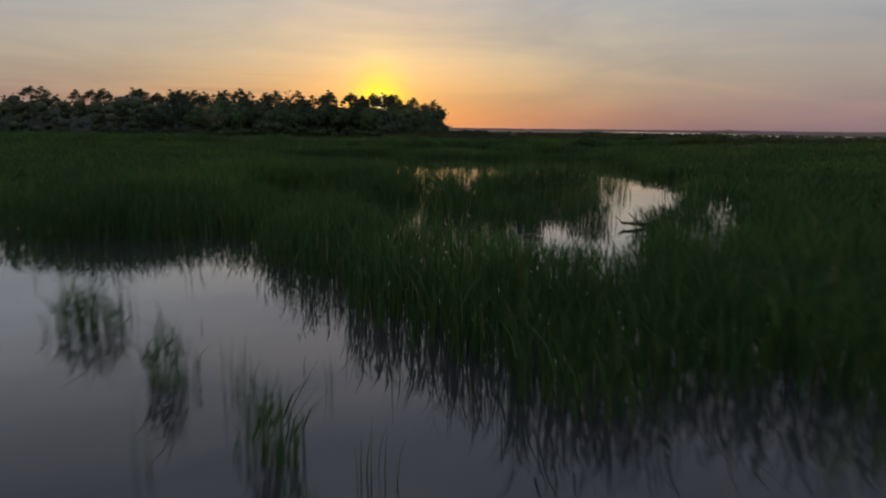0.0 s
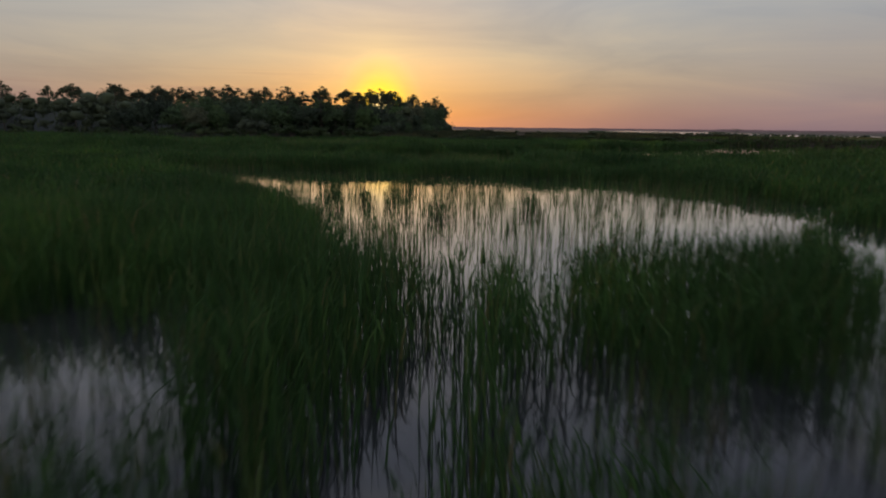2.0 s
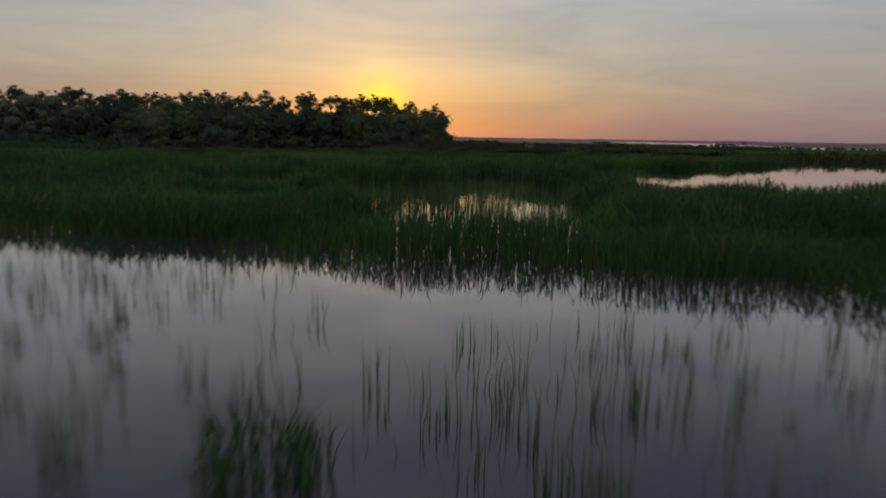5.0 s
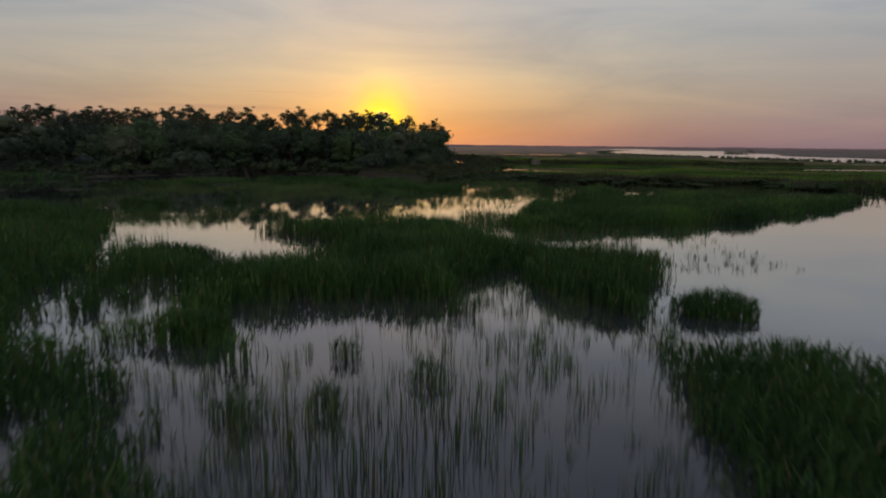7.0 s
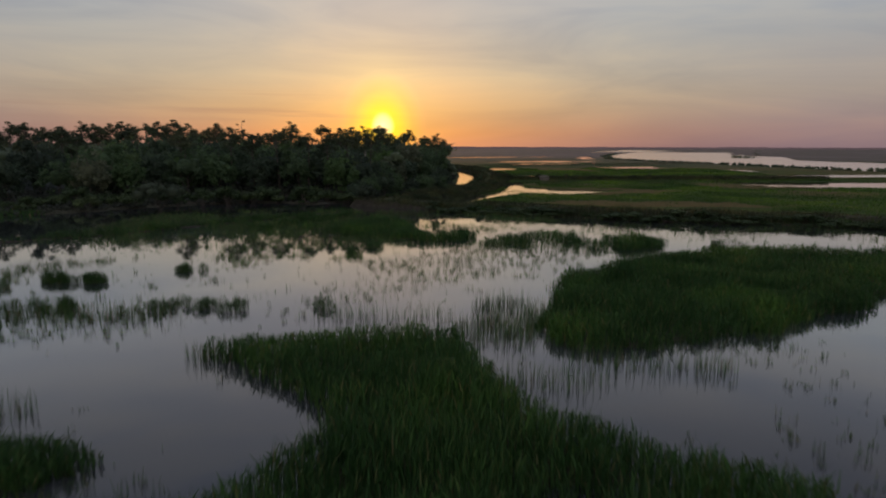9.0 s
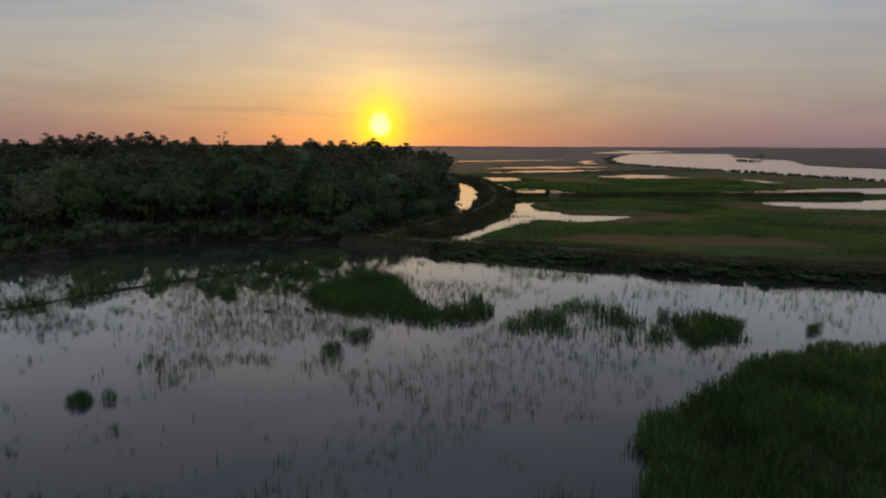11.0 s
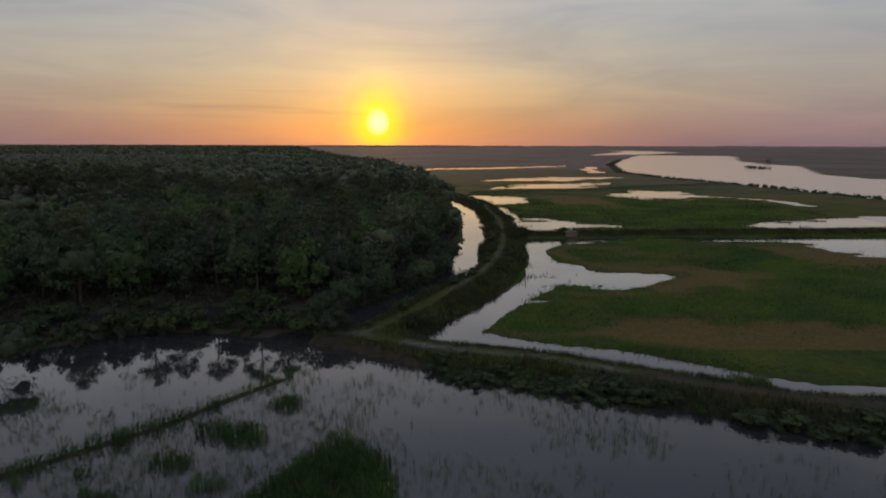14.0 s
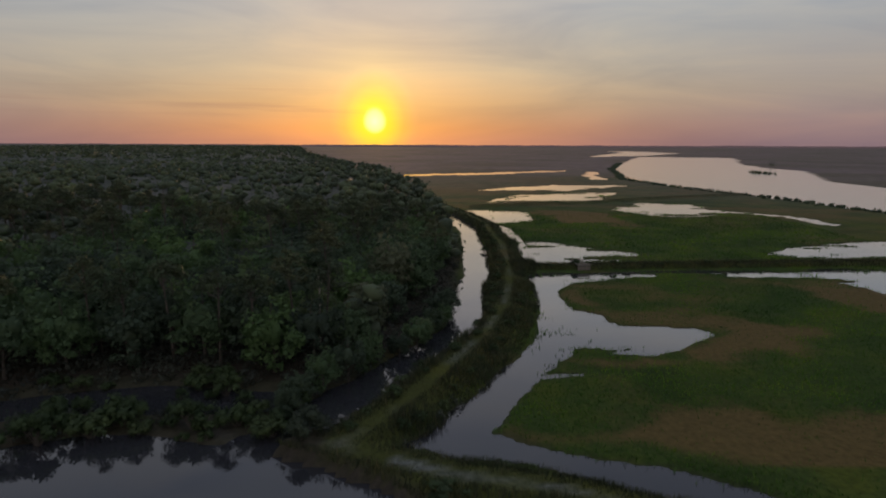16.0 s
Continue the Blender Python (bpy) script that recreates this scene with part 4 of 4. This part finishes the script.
def pine(seed, height, label, bare=0.72):
    """A tall bare stem under a domed open crown: flat sprays at the ends of rising limbs, with gaps between them."""
    rng = np.random.default_rng(seed)
    top = new("pine_tree")
    bx, by = rng.normal(0, .5, 2)
    limbs = [[(0, 0, -0.3, 0.30), (bx * .4, by * .4, height * 0.4, 0.23), (bx, by, height * 0.75, 0.15), (bx * 1.2, by * 1.2, height * 0.96, 0.05)]]
    cs, rs = [], []
    wide = rng.uniform(3.6, 5.0)
    for i in range(20):
        a, q = rng.uniform(0, 6.283), math.sqrt(rng.uniform(0.02, 1.0))
        z = height * (bare + (0.95 - bare) * ((1 - q ** 2.2) * 0.75 + 0.25 * rng.uniform(0, 1)))
        c = (bx + wide * q * math.cos(a), by + wide * q * math.sin(a), z)
        cs.append(c)
        rs.append(rng.uniform(1.15, 1.85))
        low = max(bare - 0.04, z / height - 0.13)
        limbs.append([(bx, by, height * low, 0.08), ((bx + c[0]) / 2, (by + c[1]) / 2, (height * low + z) / 2 - 0.2, 0.055), (c[0], c[1], z - 0.1, 0.025)])
    cs.append((bx * 1.2, by * 1.2, height * 0.965))
    rs.append(1.0)
    v, f = tubes(limbs, 5)
    part_mesh("trunk", v, f, bark_mat, top)
    v, f = clumps(cs, rs, 50, 0.30, 0.55, rng, 0.33)
    part_mesh("crown", v, f, pine_mat, top)
    return tagged(top, label, "pine tree", group="tall pines above the wood")


def dead_tree(seed, height, label, mat, twigs=7, crown=False):
    rng = np.random.default_rng(seed)
    top = new("dead_tree")
    limbs = [[(0, 0, -0.3, 0.26), (0.1, 0.1, height * 0.4, 0.20), (0.25, -0.1, height * 0.75, 0.13), (0.1, 0.1, height, 0.04)]]
    tips = []
    for i in range(twigs):
        k = rng.uniform(0.6, 0.95)
        a, rr = rng.uniform(0, 6.283), rng.uniform(0.8, 2.3)
        c = (rr * math.cos(a), rr * math.sin(a), height * k + rng.uniform(0.8, 2.2))
        limbs.append([(0.2, 0, height * k, 0.08), (c[0] * 0.6, c[1] * 0.6, height * k + 0.6, 0.05), (*c, 0.02)])
        tips.append(c)
    v, f = tubes(limbs, 6)
    part_mesh("trunk", v, f, mat, top)
    if crown:
        v, f = cards(tips, [0.6] * len(tips), 26, 0.28, 0.5, rng)
        part_mesh("crown", v, f, pine_mat, top)
    return tagged(top, label, "dead tree")


def shrub(seed, height, spread, label, leaves=None):
    rng = np.random.default_rng(seed)
    top = new("shrub")
    cs, rs, limbs = [], [], []
    for i in range(11):
        a, q = rng.uniform(0, 6.283), spread * math.sqrt(rng.uniform(0, 1)) * 0.8
        z = height * (0.35 + 0.45 * rng.uniform(0.4, 1) * (1 - (q / spread) ** 2))
        cs.append((q * math.cos(a), q * math.sin(a), z))
        rs.append(spread * rng.uniform(0.28, 0.45))
        limbs.append([(0, 0, -0.2, 0.06), (cs[-1][0] * 0.5, cs[-1][1] * 0.5, z * 0.6, 0.04), (*cs[-1], 0.015)])
    v, f = tubes(limbs, 4)
    part_mesh("trunk", v, f, bark_mat, top)
    v, f = clumps(cs, rs, 42 if height < 4 else 110, 0.15 if height < 4 else 0.2, 0.9, rng, 0.55)
    part_mesh("crown", v, f, leaves or shrub_mat, top)
    return tagged(top, label, "shrub", group="shrubs along the water")


def gz(x, y):
    return float(ground_z(np.array([float(x)]), np.array([float(y)]))[0])


# broadleaf wood: spaced out by throwing away places too near to others
def spaced(x, y, gap):
    cells, keep = {}, []
    for i, (a, b) in enumerate(zip(x, y)):
        ca, cb = int(a // gap), int(b // gap)
        if all((a - x[j]) ** 2 + (b - y[j]) ** 2 >= gap * gap for da in (-1, 0, 1) for db in (-1, 0, 1) for j in cells.get((ca + da, cb + db), ())):
            cells.setdefault((ca, cb), []).append(i)
            keep.append(i)
    return np.array(keep)


BROAD_LABEL = "dark green broadleaf tree in a dense wood"
broad_kinds = [broadleaf(100 + i, h, s, BROAD_LABEL) for i, (h, s) in enumerate(((13.5, 5.0), (14.5, 5.8), (12.5, 4.8), (13.5, 6.2), (15, 5.4), (11.5, 4.5)))]
tx, ty = RNG.uniform(-105, -4, 9000), RNG.uniform(186, 420, 9000)
fi = inside(forest, tx, ty)
keep = (fi > np.where(ty > 236, 4.6, 2.0)) & (ty - 0.35 * np.abs(tx + 30) < 330)
tx, ty, fi = tx[keep], ty[keep], fi[keep]
order = spaced(tx, ty, 5.9)
tx, ty, fi = tx[order], ty[order], fi[order]
near = np.argsort(np.hypot(tx + 15, ty - 150))[:235]
# a row that leans out over the ditch along the wood's eastern edge
row_y = np.linspace(214, 262, 14) + RNG.uniform(-1.5, 1.5, 14)
row_x = np.interp(row_y, [203, 213, 227, 239, 250, 270, 300, 330, 388], [-31, -24, -17, -10, -5, -4, -1, -0.5, -3]) - RNG.uniform(3.4, 6.0, 14)
stand = [(tx[i], ty[i]) for i in near] + list(zip(row_x, row_y))
for k, (a, b) in enumerate(stand):
    src = broad_kinds[int(RNG.integers(0, 6))] if k > 5 else broad_kinds[k]
    depth = float(inside(forest, np.array([a]), np.array([b]))[0])
    young = 0.87 + 0.13 * np.clip((depth - 2) / 20, 0, 1) if b < 262 and a < -24 else 0.85 + 0.15 * np.clip(depth / 12, 0, 1)
    rise = 2.6 * np.clip((a + 28) / 14, 0, 1) * np.clip((b - 236) / 20, 0, 1)
    m = pose(a, b, gz(a, b) - 0.1, 0, 0, RNG.uniform(0, 360)) @ Matrix.Scale((14.4 * young * RNG.uniform(0.70, 1.06) + 0.8 * rise) / 13.5 * (0.5 if k >= len(near) else 1.0), 4)
    ob = src if k < 6 else copy_thing(src, m)
    ob.matrix_world = m

PINE_LABEL = "tall pine with bare trunk and flat open crown"
pine_kinds = [pine(200 + i, 22.0, PINE_LABEL, b) for i, b in enumerate((0.70, 0.64, 0.73, 0.67))]
pines = [(-182, 300, 20.3), (-144, 262, 19.4), (-144, 268, 19.4), (-161, 300, 19.0), (-147, 290, 18.8), (-145, 300, 21.1), (-144.6, 306, 20.5), (-142.5, 312, 20.9), (-141, 318, 21.9), (-131.7, 310, 20.6), (-119.4, 296, 20.2),
         (-119.8, 306, 21.4), (-108.5, 296, 21.6), (-104.8, 300, 20.5), (-88.8, 280, 18.2), (-85, 278, 19.7), (-66.2, 290, 18.3), (-60.2, 280, 20.2), (-50.8, 286, 19.4), (-48, 300, 18.8), (-42.9, 296, 19.0), (-32.4, 262, 18.2),
         (-34.4, 300, 19.6), (-29.2, 280, 18.2), (-22.8, 300, 18.2), (-12.1, 284, 16.8), (-163, 262, 18.4), (-164, 252, 17.8), (-128, 212, 16.0), (-140, 196, 15.6), (-150, 205, 16.2), (-122, 226, 16.8), (-112, 238, 17.2),
         (-33, 238, 16.6), (-50, 231, 16.4), (-62, 230, 17.0), (-73, 225, 16.0), (-27.5, 236, 15.8), (-42, 229, 15.6), (-56, 229, 15.4), (-37, 230, 15.2)]
pines += [(a + RNG.uniform(-14, 14), b + RNG.uniform(6, 60), h * RNG.uniform(0.80, 0.93)) for a, b, h in pines[:33] for j in range(2)]
pines = [q for q in pines if inside(forest, np.array([q[0]]), np.array([q[1]]))[0] > 2]
for k, (a, b, h) in enumerate(pines):
    m = pose(a, b, gz(a, b) - 0.1, 0, 0, RNG.uniform(0, 360)) @ Matrix.Scale(h / 22.0, 4)
    if k < 4:
        pine_kinds[k].matrix_world = m
    else:
        copy_thing(pine_kinds[k % 4], m).matrix_world = m

snag = dead_tree(301, 12.0, "bleached bare trunk of a dead tree", snag_mat, 3)
snag.matrix_world = pose(-29.0, 238.0, gz(-29.0, 238.0))
fork = dead_tree(302, 21.0, "half-dead pine with a forked, nearly bare top", bark_mat, 7, True)
fork.matrix_world = pose(-88.0, 308.0, gz(-88.0, 308.0))

# the deeper wood, too far and dense to count
fx, fy = RNG.uniform(-620, -8, 60000), RNG.uniform(130, 900, 60000)
fi = inside(forest, fx, fy)
keep = fi > 1.0
fx, fy = fx[keep], fy[keep]
order = spaced(fx, fy, 8.0)
fx, fy = fx[order], fy[order]
taken = np.array(stand)
free = np.array([np.min((taken[:, 0] - a) ** 2 + (taken[:, 1] - b) ** 2) > 30 for a, b in zip(fx, fy)])
fx, fy = fx[free], fy[free]
dist = np.hypot(fx, fy - 140)
thin = (dist < 300) | (RNG.uniform(0, 1, len(fx)) < 0.6)
fx, fy, dist = fx[thin], fy[thin], dist[thin]
vs, fs, base = [], [], 0
for lo, hi, per, size, lumps in ((0, 300, 15, 0.68, 6), (300, 900, 12, 1.1, 2), (900, 2000, 6, 1.8, 1)):
    sel = (dist >= lo) & (dist < hi)
    cs, rs = [], []
    for a, b in zip(fx[sel], fy[sel]):
        h, s = RNG.uniform(10.2, 14.0), RNG.uniform(4.2, 5.8) * (1.0 if lumps > 3 else 1.3)
        for j in range(lumps):
            an, q = RNG.uniform(0, 6.283), (RNG.uniform(0, 0.7) * s if j else 0.0)
            cs.append((a + q * math.cos(an), b + q * math.sin(an), h * (RNG.uniform(0.2, 0.85) if j else 0.86) - q * 0.2))
            rs.append(s * (RNG.uniform(0.5, 0.72) if j else 0.75))
    if cs:
        v, f = clumps(cs, rs, per, size, 0.75, None, 0.56)
        vs.append(v)
        fs.append(f + base)
        base += len(v)
fx, fy = RNG.uniform(-1700, -40, 14000), RNG.uniform(880, 3000, 14000)
keep = inside(forest, fx, fy) > 4
fx, fy = fx[keep], fy[keep]
order = spaced(fx, fy, 21.0)
fx, fy = fx[order], fy[order]
v, f = cards(np.stack([fx, fy, RNG.uniform(9.5, 14.0, len(fx))], -1), RNG.uniform(8, 14, len(fx)), 16, 3.4, 0.32)
vs.append(v)
fs.append(f + base)
v, f = np.concatenate(vs), np.concatenate(fs)
tagged(new("woodland", mesh_from("woodland", v, f, np.full(len(f) // 4, 4), far_leaf_mat, True)), "dense canopy of the wood stretching into the distance", "woodland", kind="stuff")

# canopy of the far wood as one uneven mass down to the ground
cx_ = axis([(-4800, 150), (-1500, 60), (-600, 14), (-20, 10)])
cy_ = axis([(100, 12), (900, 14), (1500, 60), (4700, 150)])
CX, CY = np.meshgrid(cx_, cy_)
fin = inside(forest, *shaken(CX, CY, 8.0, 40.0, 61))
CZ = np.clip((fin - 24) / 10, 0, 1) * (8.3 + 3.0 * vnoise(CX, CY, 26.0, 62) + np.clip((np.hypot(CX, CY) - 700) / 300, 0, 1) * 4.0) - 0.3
ci = np.arange(CX.size).reshape(CX.shape)
quads = np.stack([ci[:-1, :-1], ci[:-1, 1:], ci[1:, 1:], ci[1:, :-1]], -1).reshape(-1, 4)
quads = quads[(CZ.ravel()[quads].max(1) > 0.5)]
used = np.unique(quads)
remap = np.zeros(CX.size, int)
remap[used] = np.arange(len(used))
cv = np.stack([CX, CY, CZ], -1).reshape(-1, 3)[used]
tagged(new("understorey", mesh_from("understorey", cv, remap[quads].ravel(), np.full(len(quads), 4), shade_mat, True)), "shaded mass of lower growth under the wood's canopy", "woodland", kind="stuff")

# low growth under and before the trees
ux, uy = RNG.uniform(-125, -6, 6500), RNG.uniform(165, 330, 6500)
ui, uw = inside(forest, ux, uy), water_depth(ux, uy)
keep = (ui > -36) & (ui < 34) & (np.hypot(ux + 37, uy - 210) > 4.5) & (uw < -0.1) & (uw > -30) & (dike_height(ux, uy) < 0.05)
ux, uy, ui = ux[keep], uy[keep], ui[keep]
ur = RNG.uniform(0.5, 1.3, len(ux)) * (0.8 + 0.5 * np.clip(ui / 8 + 1, 0, 1) + 1.0 * np.clip(1 - np.abs(ui - 5) / 8, 0, 1))
uz = ground_z(ux, uy)
v, f = cards(np.stack([ux, uy, uz + 0.4 * ur], -1), ur, 26, 0.25, 0.85)
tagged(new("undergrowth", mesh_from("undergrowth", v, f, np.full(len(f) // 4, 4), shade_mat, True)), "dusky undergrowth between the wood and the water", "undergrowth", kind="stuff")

# driftwood in the shallow water
def driftwood(seed, length, thick):
    rng = np.random.default_rng(seed)
    limbs = [[(length * k, rng.normal(0, 0.05 * length), 0.02 + thick * (0.4 + 1.2 * k * rng.uniform(0.6, 1)), thick * (1.0 - 0.6 * k)) for k in (0.0, 0.3, 0.6, 1.0)]]
    v, f = log_tubes(limbs)
    top = new("driftwood")
    part_mesh("log", v, f, bark_mat, top)
    twigs = []
    for i in range(4):
        k = rng.uniform(0.35, 0.95)
        sx_, up_z = rng.normal(0, 0.25 * length), rng.uniform(0.12, 0.38) * length
        twigs.append([(length * k, 0.0, thick * 0.8, thick * 0.35), (length * (k + 0.15), sx_ * 0.6, thick + up_z * 0.6, thick * 0.25), (length * (k + 0.25), sx_, thick + up_z, thick * 0.1)])
    for tw in twigs:
        v, f = tubes([tw], 5)
        part_mesh("branch", v, f, bark_mat, top)
    return tagged(top, "dark wet driftwood branch lying in shallow water", "driftwood", group="driftwood in the ponds")


def log_tubes(limbs, sides=7):
    """Tapered limbs that lie along x: rings stand upright across the log."""
    vs, fs, base = [], [], 0
    for limb in limbs:
        a = np.arange(sides) * 2 * np.pi / sides
        vs.append(np.concatenate([np.stack([np.full(sides, x), y + r * np.cos(a), z + r * np.sin(a)], -1) for x, y, z, r in limb]))
        for k in range(len(limb) - 1):
            for i in range(sides):
                j = (i + 1) % sides
                fs += [base + k * sides + i, base + k * sides + j, base + (k + 1) * sides + j, base + (k + 1) * sides + i]
        base += len(limb) * sides
    return np.concatenate(vs), np.array(fs)


for sd, a, b, ln, th, turn in ((501, 8.6, 14.2, 1.3, 0.10, 185), (502, 3.7, 11.9, 0.6, 0.05, 10), (503, 7.9, 19.4, 0.55, 0.03, 40), (504, -25.2, 158.3, 1.7, 0.12, 10), (505, -21.2, 159.6, 1.5, 0.14, -25)):
    driftwood(sd, ln, th).matrix_world = pose(a, b, 0.0, 0, 0, turn)

# shrubs on the shore, the dikes and the river island
SHRUB_LABEL = "dark rounded shrub at the water's edge"
shrub_kinds = [shrub(400 + i, h, s, SHRUB_LABEL) for i, (h, s) in enumerate(((2.2, 1.7), (1.6, 1.4), (2.8, 1.9)))]
spots = []
for a, b in zip(RNG.uniform(-118, -24, 95), RNG.uniform(-19, -0.5, 95)):
    e0 = np.interp(a, [-160, -100, -78, -58, -42, -31, -25], [168, 198, 217, 226, 226, 225, 229])
    spots.append((a, e0 + b, RNG.uniform(0.5, 1.3)))
for a, b in ((-62, 199), (-70, 196), (-76, 191), (-54, 206), (-49, 208), (-44, 209), (-38, 210), (-33, 211), (-85, 186), (-92, 182), (-66, 204), (-74, 199), (-58, 202), (-29, 209), (-26, 210), (-80, 195), (-47, 211), (-100, 183)):
    spots.append((a, b, RNG.uniform(1.0, 1.9)))
for (x0, y0), (x1, y1) in zip(dike_front[2:], dike_front[3:8]):
    for k in np.arange(0.1, 1.0, 3.2 / math.hypot(x1 - x0, y1 - y0)):
        if RNG.uniform() < 0.5:
            spots.append((x0 + (x1 - x0) * k + RNG.normal(0, .4), y0 + (y1 - y0) * k - 4.4 + RNG.normal(0, .9), RNG.uniform(0.35, 0.75)))
for k in np.linspace(0.0, 0.5, 22):
    a, b = 12 + 150 * k, 303 + 16 * k
    spots.append((a + RNG.normal(0, .8), b + RNG.normal(0, .8), RNG.uniform(0.35, 0.7)))
for a, b in ((0, 330), (2, 318), (-0.5, 283), (0.5, 268), (-1.5, 256), (-5, 243), (4, 300), (3.5, 340), (-9, 236), (-14, 229), (6, 350), (5, 365)):
    spots.append((a + 2.2, b, RNG.uniform(0.5, 0.9)))
for (x0, y0), (x1, y1) in zip(dike_west[2:], dike_west[3:]):
    for k in np.arange(0.1, 1.0, 5.0 / math.hypot(x1 - x0, y1 - y0)):
        spots.append((x0 + (x1 - x0) * k + 3.6 + RNG.normal(0, .5), y0 + (y1 - y0) * k + RNG.normal(0, .5), RNG.uniform(0.35, 0.75)))
        spots.append((x0 + (x1 - x0) * k - 2.8 + RNG.normal(0, .5), y0 + (y1 - y0) * k + RNG.normal(0, 1.5), RNG.uniform(0.35, 0.8)))
flat_from = len(spots)
# low spreading thickets between the front dike and the pond, with gaps of water between them
for a in np.arange(-8, 66, 2.5):
    if vnoise(np.array([a]), np.array([5.0]), 7.0, 107, 2)[0] > -0.32:
        edge = np.interp(a, [-14, -7, 1, 12, 18, 30, 41, 65], [199, 194, 191, 188, 185, 180.5, 178.5, 172])
        for j in range(2):
            spots.append((a + RNG.normal(0, .6), edge + RNG.uniform(-1.4, 1.8), RNG.uniform(0.7, 1.1)))
for k, (a, b, s) in enumerate(spots):
    wide = (1.6, 1.3, 0.52) if k >= flat_from else (1, 1, 1)
    m = pose(a, b, max(gz(a, b), 0) - 0.1, 0, 0, RNG.uniform(0, 360)) @ Matrix.Diagonal((s * wide[0], s * wide[1], s * wide[2], 1))
    if k < 3:
        shrub_kinds[k].matrix_world = m
    else:
        copy_thing(shrub_kinds[k % 3], m).matrix_world = m
bush = shrub(420, 7.2, 5.6, "large pale rounded willow bush by the shore", willow_mat)
bush.matrix_world = pose(-62, 192, 0)
bush2 = shrub(421, 4.2, 2.8, "smaller pale willow bush by the shore", willow_mat)
bush2.matrix_world = pose(-23.5, 207, 0.4)

# scrub along the river's near bank
bank = [(265, 1145), (196, 931), (154, 714), (166, 615), (196, 511), (207, 444), (240, 340), (300, 250)]
cs, rs = [], []
for (x0, y0), (x1, y1) in zip(bank, bank[1:]):
    for k in np.arange(0, 1, 1.7 / math.hypot(x1 - x0, y1 - y0)):
        cs.append((x0 + (x1 - x0) * k - 3 + RNG.normal(0, 2.4), y0 + (y1 - y0) * k + RNG.normal(0, 2.5), RNG.uniform(0.1, 0.8)))
        rs.append(RNG.uniform(0.8, 1.9))
for a, b in ((438, 1010), (444, 1020), (452, 1032), (440, 1004)):
    cs.append((a, b, 4.5))
    rs.append(5.0)
for k in range(26):
    cs.append((343 + RNG.normal(0, 3.5), 850 + RNG.normal(0, 11), 0.7))
    rs.append(2.0)
v, f = cards(cs, rs, 16, 0.9, 0.8)
tagged(new("river_scrub", mesh_from("river_scrub", v, f, np.full(len(f) // 4, 4), far_leaf_mat)), "dark scrub lining the river bank", "scrub", kind="stuff")

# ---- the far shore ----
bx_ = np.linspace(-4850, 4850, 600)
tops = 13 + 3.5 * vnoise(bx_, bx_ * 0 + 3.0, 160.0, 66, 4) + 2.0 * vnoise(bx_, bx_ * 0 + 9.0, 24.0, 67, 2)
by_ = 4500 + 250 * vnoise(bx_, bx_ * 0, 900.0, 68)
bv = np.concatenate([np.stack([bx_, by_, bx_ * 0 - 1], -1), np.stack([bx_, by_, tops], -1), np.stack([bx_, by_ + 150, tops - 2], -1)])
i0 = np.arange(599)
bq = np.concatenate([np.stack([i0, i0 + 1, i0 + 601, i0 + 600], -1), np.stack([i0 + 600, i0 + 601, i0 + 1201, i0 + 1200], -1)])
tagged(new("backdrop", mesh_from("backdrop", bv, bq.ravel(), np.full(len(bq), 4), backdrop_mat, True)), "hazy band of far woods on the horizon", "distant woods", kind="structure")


# ---- water gate in the dam ----
wood_mat = bark("weathered_grey_timber", (0.09, 0.08, 0.07), (0.20, 0.18, 0.155), 3.0)


def plank(name, size, at, parent, mat=wood_mat):
    bm = bmesh.new()
    bmesh.ops.create_cube(bm, size=1.0)
    bmesh.ops.scale(bm, vec=size, verts=bm.verts)
    bmesh.ops.bevel(bm, geom=bm.edges[:], offset=0.015, segments=1, affect="EDGES")
    bmesh.ops.translate(bm, vec=at, verts=bm.verts)
    me = bpy.data.meshes.new(name)
    bm.to_mesh(me)
    bm.free()
    me.materials.append(mat)
    ob = new(name, me)
    ob.parent = parent
    return ob


gate = tagged(new("water_gate"), "small grey timber water gate set into the dam", "water gate")
for a in (-1.6, 1.6):
    for b in (-3.2, 3.2):
        plank("post", (0.22, 0.22, 2.6), (a, b, 0.7), gate)
for b in (-3.2, 3.2):
    plank("beam", (3.8, 0.2, 0.25), (0, b, 1.9), gate)
    for k in range(5):
        plank("board", (3.0, 0.07, 0.26), (0, b, 0.1 + 0.28 * k), gate)
for k in range(9):
    plank("deck_plank", (3.4, 0.62, 0.06), (0, -2.8 + 0.7 * k, 1.55), gate)
gate.matrix_world = pose(27.5, 305.6, 0.0, 0, 0, 6)
